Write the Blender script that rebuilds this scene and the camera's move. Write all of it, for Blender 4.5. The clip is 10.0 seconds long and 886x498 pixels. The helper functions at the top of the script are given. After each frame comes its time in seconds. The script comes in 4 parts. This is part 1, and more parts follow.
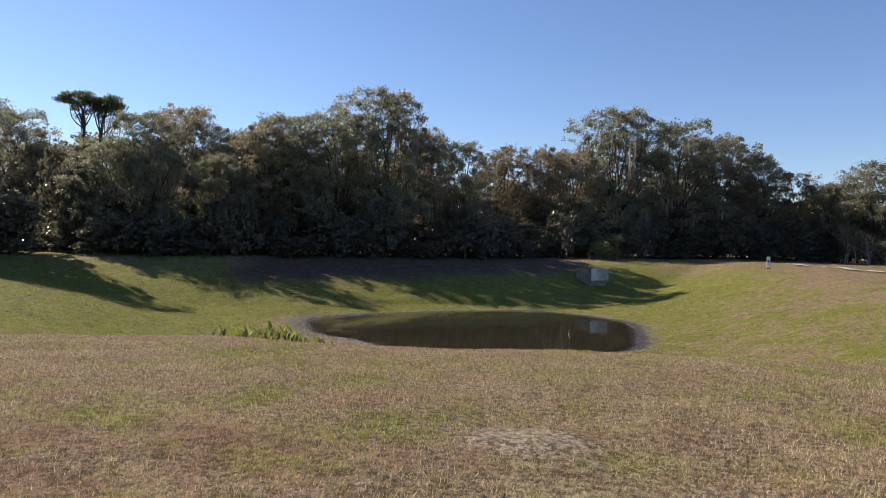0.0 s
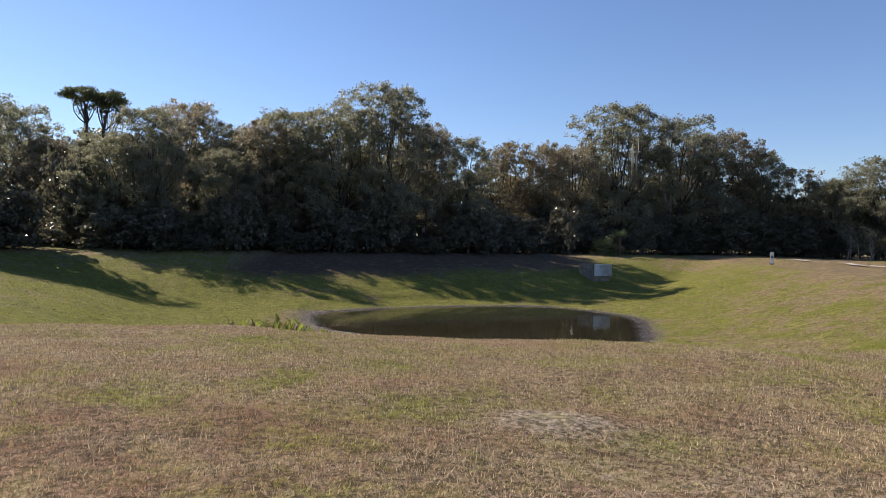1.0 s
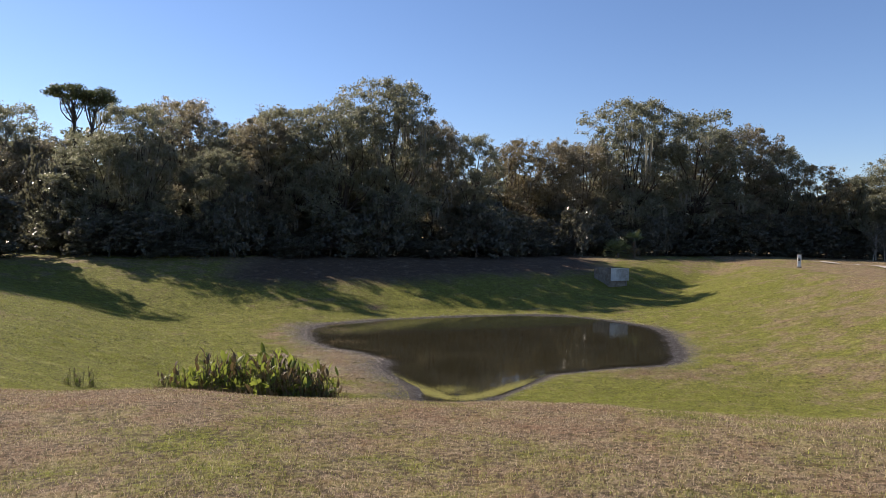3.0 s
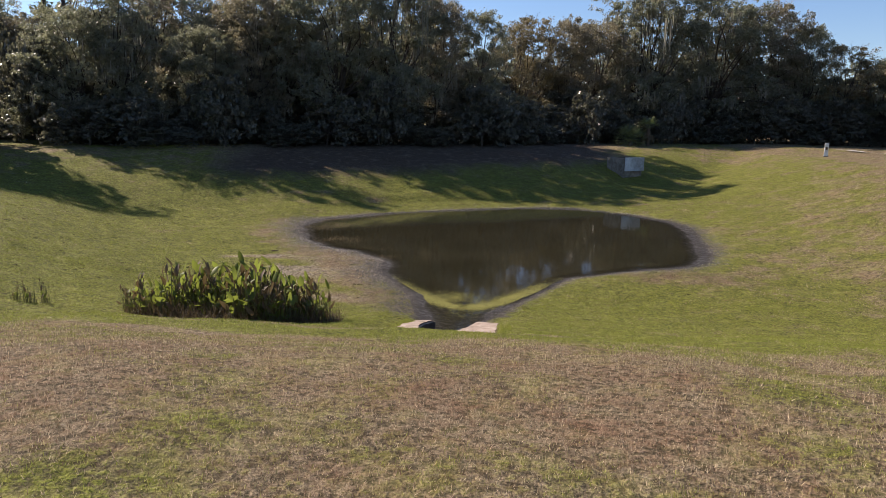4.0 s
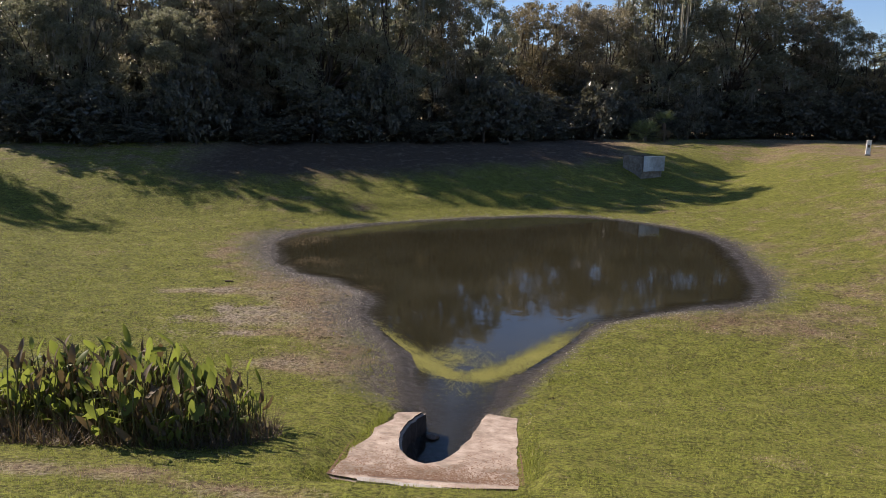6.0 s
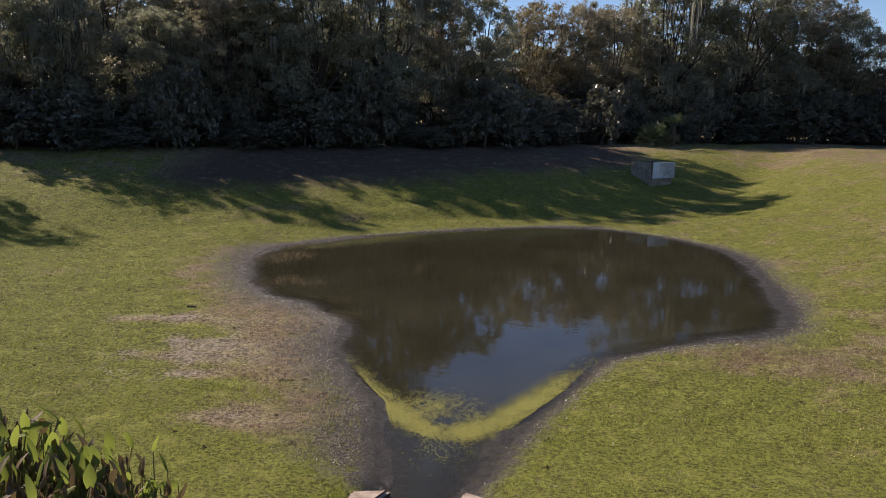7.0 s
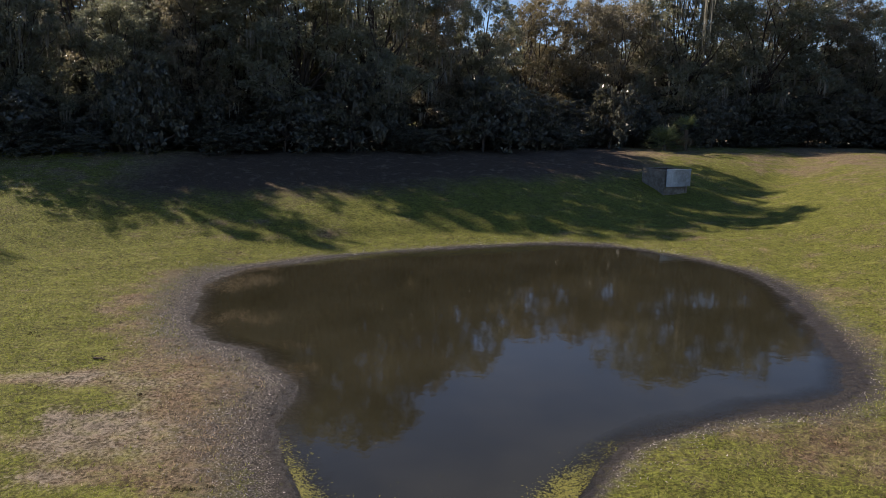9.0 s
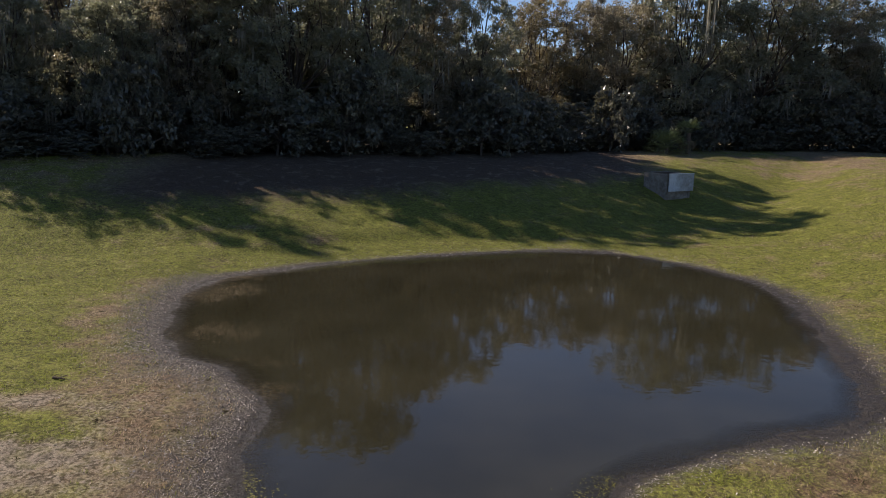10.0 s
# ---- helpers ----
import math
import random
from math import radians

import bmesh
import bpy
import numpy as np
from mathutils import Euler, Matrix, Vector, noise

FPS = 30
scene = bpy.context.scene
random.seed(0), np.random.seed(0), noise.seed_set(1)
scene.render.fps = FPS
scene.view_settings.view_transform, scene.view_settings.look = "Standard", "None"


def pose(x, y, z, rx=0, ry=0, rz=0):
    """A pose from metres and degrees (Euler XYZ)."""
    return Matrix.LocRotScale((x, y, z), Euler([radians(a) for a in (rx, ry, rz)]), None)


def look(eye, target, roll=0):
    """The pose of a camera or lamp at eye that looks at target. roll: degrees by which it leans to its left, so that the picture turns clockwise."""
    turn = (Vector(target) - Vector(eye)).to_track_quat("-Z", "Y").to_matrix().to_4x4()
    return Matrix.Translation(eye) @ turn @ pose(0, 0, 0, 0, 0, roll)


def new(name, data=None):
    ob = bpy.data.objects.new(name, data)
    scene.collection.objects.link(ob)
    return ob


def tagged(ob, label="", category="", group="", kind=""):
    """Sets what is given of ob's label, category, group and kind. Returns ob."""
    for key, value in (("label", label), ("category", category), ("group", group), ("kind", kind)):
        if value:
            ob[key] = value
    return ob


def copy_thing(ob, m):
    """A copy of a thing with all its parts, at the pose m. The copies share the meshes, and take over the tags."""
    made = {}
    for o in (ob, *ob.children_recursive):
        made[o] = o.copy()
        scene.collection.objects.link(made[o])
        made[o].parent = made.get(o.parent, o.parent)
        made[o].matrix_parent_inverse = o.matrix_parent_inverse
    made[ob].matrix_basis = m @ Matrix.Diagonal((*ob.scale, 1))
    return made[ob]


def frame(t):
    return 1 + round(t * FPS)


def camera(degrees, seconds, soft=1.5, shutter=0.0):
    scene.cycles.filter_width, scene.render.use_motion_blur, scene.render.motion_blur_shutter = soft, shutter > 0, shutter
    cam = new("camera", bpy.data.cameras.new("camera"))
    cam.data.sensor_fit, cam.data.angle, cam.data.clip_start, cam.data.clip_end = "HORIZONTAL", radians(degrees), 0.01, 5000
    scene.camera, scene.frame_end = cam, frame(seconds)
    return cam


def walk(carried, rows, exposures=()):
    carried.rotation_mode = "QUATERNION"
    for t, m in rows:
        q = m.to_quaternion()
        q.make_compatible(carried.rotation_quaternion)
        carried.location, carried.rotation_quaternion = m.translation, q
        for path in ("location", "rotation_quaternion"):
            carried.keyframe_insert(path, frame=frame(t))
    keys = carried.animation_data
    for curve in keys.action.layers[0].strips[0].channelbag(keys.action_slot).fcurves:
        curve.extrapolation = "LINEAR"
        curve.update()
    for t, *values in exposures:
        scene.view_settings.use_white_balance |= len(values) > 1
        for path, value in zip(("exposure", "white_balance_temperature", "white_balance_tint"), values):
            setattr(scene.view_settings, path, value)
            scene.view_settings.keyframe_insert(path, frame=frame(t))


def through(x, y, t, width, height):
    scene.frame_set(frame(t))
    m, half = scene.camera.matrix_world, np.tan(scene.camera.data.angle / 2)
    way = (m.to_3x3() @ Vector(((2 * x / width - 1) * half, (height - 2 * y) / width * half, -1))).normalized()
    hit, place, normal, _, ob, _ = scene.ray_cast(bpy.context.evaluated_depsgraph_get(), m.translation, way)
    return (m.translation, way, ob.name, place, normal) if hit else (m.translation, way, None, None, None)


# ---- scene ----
cam = camera(65.6, 10.0, soft=0.75)
PATH = [
    (0, (1.087, 0.779, 5.54), (0.965, 2.775, 5.51), 1.4),
    (0.5, (1.006, 0.752, 5.481), (0.882, 2.748, 5.449), 1.4),
    (1, (0.862, 0.79, 5.398), (0.738, 2.786, 5.359), 1.4),
    (1.5, (0.568, 1.292, 5.424), (0.447, 3.287, 5.378), 1.4),
    (2, (0.372, 2.082, 5.768), (0.249, 4.078, 5.718), 1.3),
    (3.3, (0.283, 5.189, 5.842), (0.145, 7.184, 5.799), 1.1),
    (3.5, (0.201, 5.772, 5.846), (0.062, 7.765, 5.745), 1.1),
    (3.6, (0.16, 6.091, 5.857), (0.021, 8.081, 5.709), 1.1),
    (3.7, (0.118, 6.416, 5.869), (-0.02, 8.401, 5.672), 1.1),
    (3.8, (0.076, 6.744, 5.883), (-0.06, 8.722, 5.624), 1.1),
    (3.9, (0.035, 7.073, 5.896), (-0.1, 9.041, 5.571), 1.1),
    (4, (-0.003, 7.401, 5.909), (-0.137, 9.362, 5.539), 1.1),
    (4.1, (-0.04, 7.73, 5.922), (-0.174, 9.687, 5.531), 1.1),
    (4.2, (-0.075, 8.062, 5.934), (-0.21, 10.017, 5.538), 1.1),
    (4.3, (-0.109, 8.393, 5.947), (-0.245, 10.348, 5.549), 1.1),
    (4.5, (-0.171, 9.044, 5.969), (-0.307, 11, 5.573), 1.1),
    (5, (-0.284, 10.591, 6.003), (-0.422, 12.547, 5.61), 1.1),
    (5.5, (-0.314, 12.11, 6.035), (-0.455, 14.066, 5.645), 1.1),
    (5.7, (-0.37, 12.69, 6.086), (-0.5, 14.646, 5.69), 1.1),
    (6.8, (-0.059, 15.559, 6.09), (-0.2, 17.518, 5.714), 1.1),
    (7, (0.072, 16.1, 6.199), (-0.078, 18.057, 5.813), 1.1),
    (7.5, (0.188, 17.301, 6.209), (0.036, 19.258, 5.825), 1.1),
    (8, (0.221, 18.464, 6.233), (0.068, 20.42, 5.849), 1.2),
    (8.5, (0.319, 19.613, 6.23), (0.163, 21.57, 5.847), 1.1),
    (9, (0.383, 20.75, 6.212), (0.225, 22.707, 5.83), 1.2),
    (9.5, (0.496, 21.686, 6.231), (0.336, 23.643, 5.855), 1.3),
    (10, (0.639, 21.988, 6.208), (0.476, 23.945, 5.833), 1.3),
]
walk(cam, [(t, look(eye, target, roll)) for t, eye, target, roll in PATH], exposures=[(0.0, 0.81, 6150, 20), (5.0, 0.79, 6150, 20), (10.0, 0.56, 6150, 20)])

# ---------------------------------------------------------------- light
world = bpy.data.worlds.new("sky_world")
scene.world = world
world.use_nodes = True
wn = world.node_tree.nodes
sky = wn.new("ShaderNodeTexSky")
sky.sky_type = "NISHITA"
sky.sun_disc = False
SUN_TO = Vector((-0.9, 0.435, 0.0)).normalized()
SUN_EL = radians(34)
sky.sun_elevation = SUN_EL
sky.sun_rotation = math.atan2(SUN_TO.x, SUN_TO.y)
sky.air_density, sky.dust_density, sky.ozone_density = 1.0, 0.1, 4.2
wn["Background"].inputs[1].default_value = 0.076
world.node_tree.links.new(sky.outputs[0], wn["Background"].inputs[0])
sun = new("sun", bpy.data.lights.new("sun", "SUN"))
sun.data.energy, sun.data.angle, sun.data.color = 5.5, radians(0.55), (1.0, 0.88, 0.69)
sun.matrix_world = look((0, 0, 60), Vector((0, 0, 60)) - Vector((SUN_TO.x * math.cos(SUN_EL), SUN_TO.y * math.cos(SUN_EL), math.sin(SUN_EL))))


# ---------------------------------------------------------------- materials
class Nodes:
    """A small writer of node materials."""

    def __init__(self, name):
        self.mat = bpy.data.materials.new(name)
        self.mat.use_nodes = True
        self.t = self.mat.node_tree
        self.t.nodes.clear()
        self.out = self.t.nodes.new("ShaderNodeOutputMaterial")

    def add(self, kind, values=None, **props):
        n = self.t.nodes.new(kind)
        for k, v in props.items():
            setattr(n, k, v)
        for k, v in (values or {}).items():
            self.put(n, k, v)
        return n

    def put(self, n, k, v):
        if isinstance(v, bpy.types.NodeSocket):
            self.t.links.new(v, n.inputs[k])
        elif isinstance(v, bpy.types.Node):
            self.t.links.new(v.outputs[0], n.inputs[k])
        else:
            n.inputs[k].default_value = (*v, 1.0) if isinstance(v, tuple) and len(v) == 3 and len(n.inputs[k].default_value) == 4 else v

    def noise(self, scale, detail=4.0, rough=0.6, where=None, distort=0.0):
        where = where or self.where()
        n = self.add("ShaderNodeTexNoise", {"Vector": where, "Scale": scale, "Detail": detail, "Roughness": rough, "Distortion": distort})
        return n.outputs[0]

    def where(self):
        return self.add("ShaderNodeNewGeometry").outputs["Position"]

    def ramp(self, fac, lo, hi):
        n = self.add("ShaderNodeMapRange", {"Value": fac, "From Min": lo, "From Max": hi})
        n.clamp = True
        return n.outputs[0]

    def mix(self, fac, a, b, mode="MIX"):
        n = self.add("ShaderNodeMix", data_type="RGBA", blend_type=mode)
        for i, v in ((0, fac), (6, a), (7, b)):
            self.put(n, i, v)
        return n.outputs[2]

    def math(self, op, a, b=0.0):
        n = self.add("ShaderNodeMath", operation=op)
        self.put(n, 0, a), self.put(n, 1, b)
        return n.outputs[0]

    def attr(self, name):
        return self.add("ShaderNodeAttribute", attribute_name=name).outputs["Fac"]

    def bump(self, height, strength, distance):
        return self.add("ShaderNodeBump", {"Height": height, "Strength": strength, "Distance": distance}).outputs[0]

    def surface(self, color, rough=0.8, bump=None, metal=0.0, spec=0.5):
        p = self.add("ShaderNodeBsdfPrincipled", {"Base Color": color, "Roughness": rough, "Metallic": metal, "Specular IOR Level": spec})
        if bump is not None:
            self.put(p, "Normal", bump)
        return p.outputs[0]

    def done(self, shader):
        self.t.links.new(shader, self.out.inputs[0])
        return self.mat


def leaf_material(name, dark, light, rough=0.5, through=0.3, spec=0.4):
    n = Nodes(name)
    r = n.add("ShaderNodeNewGeometry").outputs["Random Per Island"]
    col = n.mix(r, dark, light)
    col = n.mix(n.ramp(n.noise(0.5, 2), 0.35, 0.7), col, n.mix(0.5, col, light))
    own = n.add("ShaderNodeObjectInfo").outputs["Random"]
    col = n.mix(n.math("MULTIPLY", own, 0.45), col, n.mix(0.5, col, (light[0] * 1.08, light[1] * 0.93, light[2] * 0.85)))
    p = n.surface(col, rough, spec=spec)
    tr = n.add("ShaderNodeBsdfTranslucent", {"Color": n.mix(0.6, col, (light[0] * 1.5, light[1] * 1.5, light[2] * 1.15))})
    return n.done(n.add("ShaderNodeMixShader", {0: through, 1: p, 2: tr.outputs[0]}).outputs[0])


def ground_material():
    n = Nodes("turf")
    pos = n.where()
    fine, mid, wide = n.noise(46, 3, 0.7, pos), n.noise(5.5, 4, 0.65, pos), n.noise(0.75, 4, 0.65, pos)
    dry = n.mix(n.ramp(fine, 0.3, 0.72), (0.13, 0.091, 0.054), (0.54, 0.42, 0.265))
    dry = n.mix(n.ramp(mid, 0.45, 0.7), dry, n.mix(0.65, dry, (0.25, 0.145, 0.08)))
    dry = n.mix(n.ramp(n.math("ADD", n.math("MULTIPLY", n.attr("rust"), 0.16), n.noise(1.1, 4, 0.65, pos)), 0.50, 0.78), dry, n.mix(0.5, dry, (0.26, 0.125, 0.07)))
    green = n.mix(n.ramp(fine, 0.3, 0.75), (0.085, 0.103, 0.016), (0.41, 0.425, 0.070))
    green = n.mix(n.ramp(mid, 0.42, 0.68), green, n.mix(0.6, green, (0.17, 0.14, 0.045)))
    g = n.math("ADD", n.attr("green"), n.math("MULTIPLY", n.math("SUBTRACT", wide, 0.5), 2.0))
    g = n.math("ADD", g, n.math("MULTIPLY", n.math("SUBTRACT", mid, 0.5), 1.2))
    lump = n.noise(13, 3, 0.6, pos)
    g = n.math("ADD", g, n.math("MULTIPLY", n.math("SUBTRACT", lump, 0.5), 1.3))
    col = n.mix(n.ramp(g, 0.25, 0.8), dry, green)
    bare = n.math("ADD", n.attr("bare"), n.math("ADD", n.math("MULTIPLY", n.math("SUBTRACT", mid, 0.5), 1.5), n.math("MULTIPLY", n.math("SUBTRACT", lump, 0.5), 1.3)))
    col = n.mix(n.ramp(bare, 0.36, 0.9), col, n.mix(n.ramp(fine, 0.3, 0.7), (0.22, 0.175, 0.12), (0.54, 0.45, 0.335)))
    # Low spots of the lumps darkened: relief shading put into the colour.
    col = n.mix(n.math("MULTIPLY", n.ramp(lump, 0.55, 0.40), 0.95), col, n.mix(0.7, col, (0.03, 0.028, 0.01)))
    col = n.mix(n.math("MULTIPLY", n.ramp(n.noise(1.9, 3, 0.6, pos), 0.5, 0.72), 0.42), col, n.mix(0.45, col, (0.62, 0.60, 0.16)))
    clod = n.noise(4.2, 3, 0.62, pos, 0.6)
    # Painted shade in the hollows between clods.
    gap_shade = n.math("MULTIPLY", n.ramp(clod, 0.50, 0.37), n.attr("clod"))
    col = n.mix(n.math("MULTIPLY", gap_shade, 0.6), col, n.mix(0.6, col, (0.035, 0.028, 0.012)))
    # Brown leaf litter, kept dark so its colour also deepens the trees' shade.
    duff = n.mix(n.ramp(fine, 0.3, 0.72), (0.035, 0.026, 0.018), (0.20, 0.14, 0.095))
    duff = n.mix(n.ramp(n.noise(1.6, 4, 0.65, pos), 0.54, 0.72), duff, n.mix(0.6, duff, (0.36, 0.27, 0.185)))
    col = n.mix(n.ramp(n.math("ADD", n.attr("duff"), n.math("MULTIPLY", n.math("SUBTRACT", mid, 0.5), 1.2)), 0.2, 0.85), col, duff)
    mudn = n.math("ADD", n.attr("mud"), n.math("ADD", n.math("MULTIPLY", n.math("SUBTRACT", mid, 0.5), 1.1), n.math("MULTIPLY", n.math("SUBTRACT", lump, 0.5), 0.7)))
    debris = n.noise(30, 2, 0.8, pos)
    mud = n.mix(n.ramp(debris, 0.48, 0.66), (0.065, 0.056, 0.046), (0.33, 0.29, 0.245))
    wet = n.attr("wet")
    mud = n.mix(n.ramp(wet, 0.0, 0.7), mud, (0.030, 0.024, 0.020))
    col = n.mix(n.ramp(mudn, 0.28, 0.9), col, mud)
    h = n.math("ADD", n.math("MULTIPLY", fine, 1.0), n.math("MULTIPLY", n.math("ADD", mid, n.math("MULTIPLY", lump, 1.6)), 0.8))
    h = n.math("ADD", h, n.math("MULTIPLY", n.math("MULTIPLY", clod, n.attr("clod")), 1.8))
    rough = n.math("SUBTRACT", 0.95, n.math("MULTIPLY", n.math("MULTIPLY", wet, n.ramp(mid, 0.35, 0.6)), 0.62))
    return n.done(n.surface(col, rough, n.bump(h, 1.0, 0.09), spec=n.math("ADD", 0.15, n.math("MULTIPLY", wet, 0.3))))


def blade_material(name, spread):
    n = Nodes(name)
    own = n.add("ShaderNodeNewGeometry").outputs["Random Per Island"]
    r = n.math("ADD", 0.5 - 0.62 * spread, n.math("MULTIPLY", own, spread))
    pos = n.where()
    g = n.math("ADD", n.attr("green"), n.math("MULTIPLY", n.math("SUBTRACT", n.noise(0.75, 4, 0.65, pos), 0.5), 2.0))
    g = n.math("ADD", g, n.math("MULTIPLY", n.math("SUBTRACT", n.noise(5.5, 4, 0.65, pos), 0.5), 1.2))
    dry = n.mix(r, (0.155, 0.10, 0.058), (0.82, 0.66, 0.43))
    dry = n.mix(n.ramp(n.math("ADD", n.math("MULTIPLY", n.attr("rust"), 0.16), n.noise(1.1, 4, 0.65, pos)), 0.50, 0.78), dry, n.mix(0.5, dry, (0.29, 0.14, 0.08)))
    green = n.mix(r, (0.095, 0.115, 0.018), (0.48, 0.50, 0.10))
    col = n.mix(n.ramp(n.math("ADD", g, n.math("MULTIPLY", n.math("SUBTRACT", n.math("FRACT", n.math("MULTIPLY", own, 7.3)), 0.5), 1.1)), 0.25, 0.8), dry, green)
    # Blades follow the same litter and painted shade as the ground.
    col = n.mix(n.ramp(n.attr("duff"), 0.2, 0.9), col, n.mix(own, (0.05, 0.036, 0.024), (0.24, 0.17, 0.11)))
    p = n.surface(col, 0.6, spec=0.15)
    tr = n.add("ShaderNodeBsdfTranslucent", {"Color": col})
    return n.done(n.add("ShaderNodeMixShader", {0: 0.3, 1: p, 2: tr.outputs[0]}).outputs[0])


def water_material():
    n = Nodes("pond_water")
    pos = n.where()
    body = n.mix(n.ramp(n.noise(0.25, 3, 0.6, pos), 0.35, 0.7), (0.021, 0.019, 0.0105), (0.032, 0.029, 0.017))
    h = n.math("ADD", n.noise(2.2, 2, 0.5, pos), n.math("MULTIPLY", n.noise(9.0, 2, 0.5, pos), 0.25))
    p = n.add("ShaderNodeBsdfPrincipled", {"Base Color": body, "Roughness": 0.035, "Specular IOR Level": 0.33, "Normal": n.bump(h, 0.05, 0.05), "Alpha": n.attr("deep")})
    return n.done(p.outputs[0])


def concrete_material(name, light, dark, scale=6.0):
    n = Nodes(name)
    pos = n.where()
    c = n.mix(n.ramp(n.noise(scale, 5, 0.7, pos), 0.35, 0.7), dark, light)
    c = n.mix(n.ramp(n.noise(scale * 9, 3, 0.7, pos), 0.5, 0.75), c, n.mix(0.55, c, (dark[0] * 0.5, dark[1] * 0.45, dark[2] * 0.4)))
    c = n.mix(n.math("MULTIPLY", n.ramp(n.noise(scale * 0.35, 4, 0.7, pos), 0.5, 0.68), 0.65), c, (0.12, 0.10, 0.07))
    h = n.math("ADD", n.noise(scale * 9, 3, 0.7, pos), n.noise(scale * 2, 3, 0.6, pos))
    return n.done(n.surface(c, 0.9, n.bump(h, 0.6, 0.02), spec=0.25))


def bark_material(name, a, b):
    n = Nodes(name)
    tc = n.add("ShaderNodeMapping", {"Vector": n.where(), "Scale": (1.0, 1.0, 0.25)}).outputs[0]
    f = n.noise(9, 5, 0.7, tc)
    c = n.mix(n.ramp(f, 0.3, 0.7), a, b)
    return n.done(n.surface(c, 0.9, n.bump(f, 0.8, 0.05), spec=0.2))


M_TURF = ground_material()
M_BLADE = blade_material("grass_blade", 1.15)
M_BLADE_LOW = blade_material("basin_grass_blade", 0.55)
M_WATER = water_material()
M_CONC = concrete_material("weathered_concrete", (0.50, 0.41, 0.33), (0.25, 0.185, 0.14), 4.0)
M_CONC_SIDE = concrete_material("side_concrete", (0.10, 0.08, 0.065), (0.045, 0.036, 0.03))
M_CONC_GREY = concrete_material("grey_concrete", (0.34, 0.30, 0.25), (0.16, 0.13, 0.10), 3.0)
M_PANEL = concrete_material("pale_panel", (0.56, 0.58, 0.60), (0.45, 0.47, 0.49), 1.2)
M_POST = concrete_material("white_paint", (0.80, 0.79, 0.75), (0.66, 0.64, 0.60), 2.0)
M_BARK = bark_material("oak_bark", (0.035, 0.028, 0.022), (0.12, 0.10, 0.085))
M_PALE_BARK = bark_material("pale_bark", (0.16, 0.145, 0.12), (0.42, 0.39, 0.34))
M_LEAF = leaf_material("oak_leaves", (0.060, 0.067, 0.046), (0.215, 0.218, 0.153), 0.42, 0.44, 0.5)
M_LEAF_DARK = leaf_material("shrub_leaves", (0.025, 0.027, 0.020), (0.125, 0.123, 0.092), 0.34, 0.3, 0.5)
M_LEAF_WARM = leaf_material("olive_leaves", (0.076, 0.067, 0.047), (0.24, 0.213, 0.153), 0.42, 0.44, 0.5)
M_LEAF_BROWN = leaf_material("rusty_leaves", (0.09, 0.076, 0.040), (0.235, 0.195, 0.11))
M_PINE = leaf_material("pine_needles", (0.030, 0.040, 0.014), (0.085, 0.100, 0.035))
M_MOSS = leaf_material("hanging_moss", (0.09, 0.09, 0.075), (0.27, 0.26, 0.22), 0.9, 0.35, 0.1)
M_PALM = leaf_material("palm_fronds", (0.06, 0.078, 0.026), (0.19, 0.215, 0.085))
M_BROAD = leaf_material("marsh_leaves", (0.045, 0.062, 0.013), (0.185, 0.22, 0.044), 0.5, 0.45, 0.25)
M_BROAD_DEAD = leaf_material("withered_leaves", (0.05, 0.035, 0.018), (0.16, 0.115, 0.06), 0.7, 0.2)
M_STALK = leaf_material("marsh_stalks", (0.05, 0.06, 0.018), (0.17, 0.17, 0.06), 0.5, 0.15)
M_DEBRIS = leaf_material("dead_litter", (0.07, 0.062, 0.055), (0.56, 0.51, 0.45), 0.9, 0.05, 0.1)
M_WEED = leaf_material("rotting_weed", (0.045, 0.035, 0.018), (0.16, 0.12, 0.06), 0.8, 0.05, 0.2)
M_WEED_DARK = leaf_material("dark_weed", (0.03, 0.026, 0.012), (0.10, 0.085, 0.035), 0.8, 0.1, 0.15)
M_LITTER = leaf_material("leaf_litter", (0.07, 0.042, 0.026), (0.24, 0.15, 0.095), 0.9, 0.05, 0.1)
M_ALGAE = leaf_material("floating_algae", (0.10, 0.105, 0.015), (0.25, 0.24, 0.05), 0.6, 0.1)
M_WOOD = bark_material("dead_wood", (0.05, 0.035, 0.025), (0.16, 0.12, 0.09))
M_PATH = concrete_material("pale_path", (0.50, 0.46, 0.41), (0.36, 0.33, 0.29), 2.0)


# ---------------------------------------------------------------- land form
POND = [(-10.15, 44.5), (-9.85, 46.5), (-8.5, 48.1), (-6.1, 50.4), (-2.8, 52.3), (0.9, 54.2), (3.8, 55.0), (6.5, 54.6), (8.8, 52.8), (10.5, 50.3), (11.0, 47.2), (10.6, 44.2), (10.2, 41.5),
        (9.6, 38.7), (8.9, 37.0), (7.5, 35.9), (5.5, 35.05), (3.9, 33.95), (2.75, 32.9), (1.95, 31.3), (0.95, 29.6), (0.12, 28.0), (-0.25, 26.4), (-0.45, 24.2), (-0.85, 22.75), (-1.3, 22.75), (-1.75, 24.2), (-1.6, 26.4),
        (-1.8, 28.0), (-2.3, 29.9), (-3.05, 31.3), (-4.0, 33.2), (-4.35, 35.6), (-5.8, 37.3), (-7.6, 38.4), (-9.2, 41.0)]


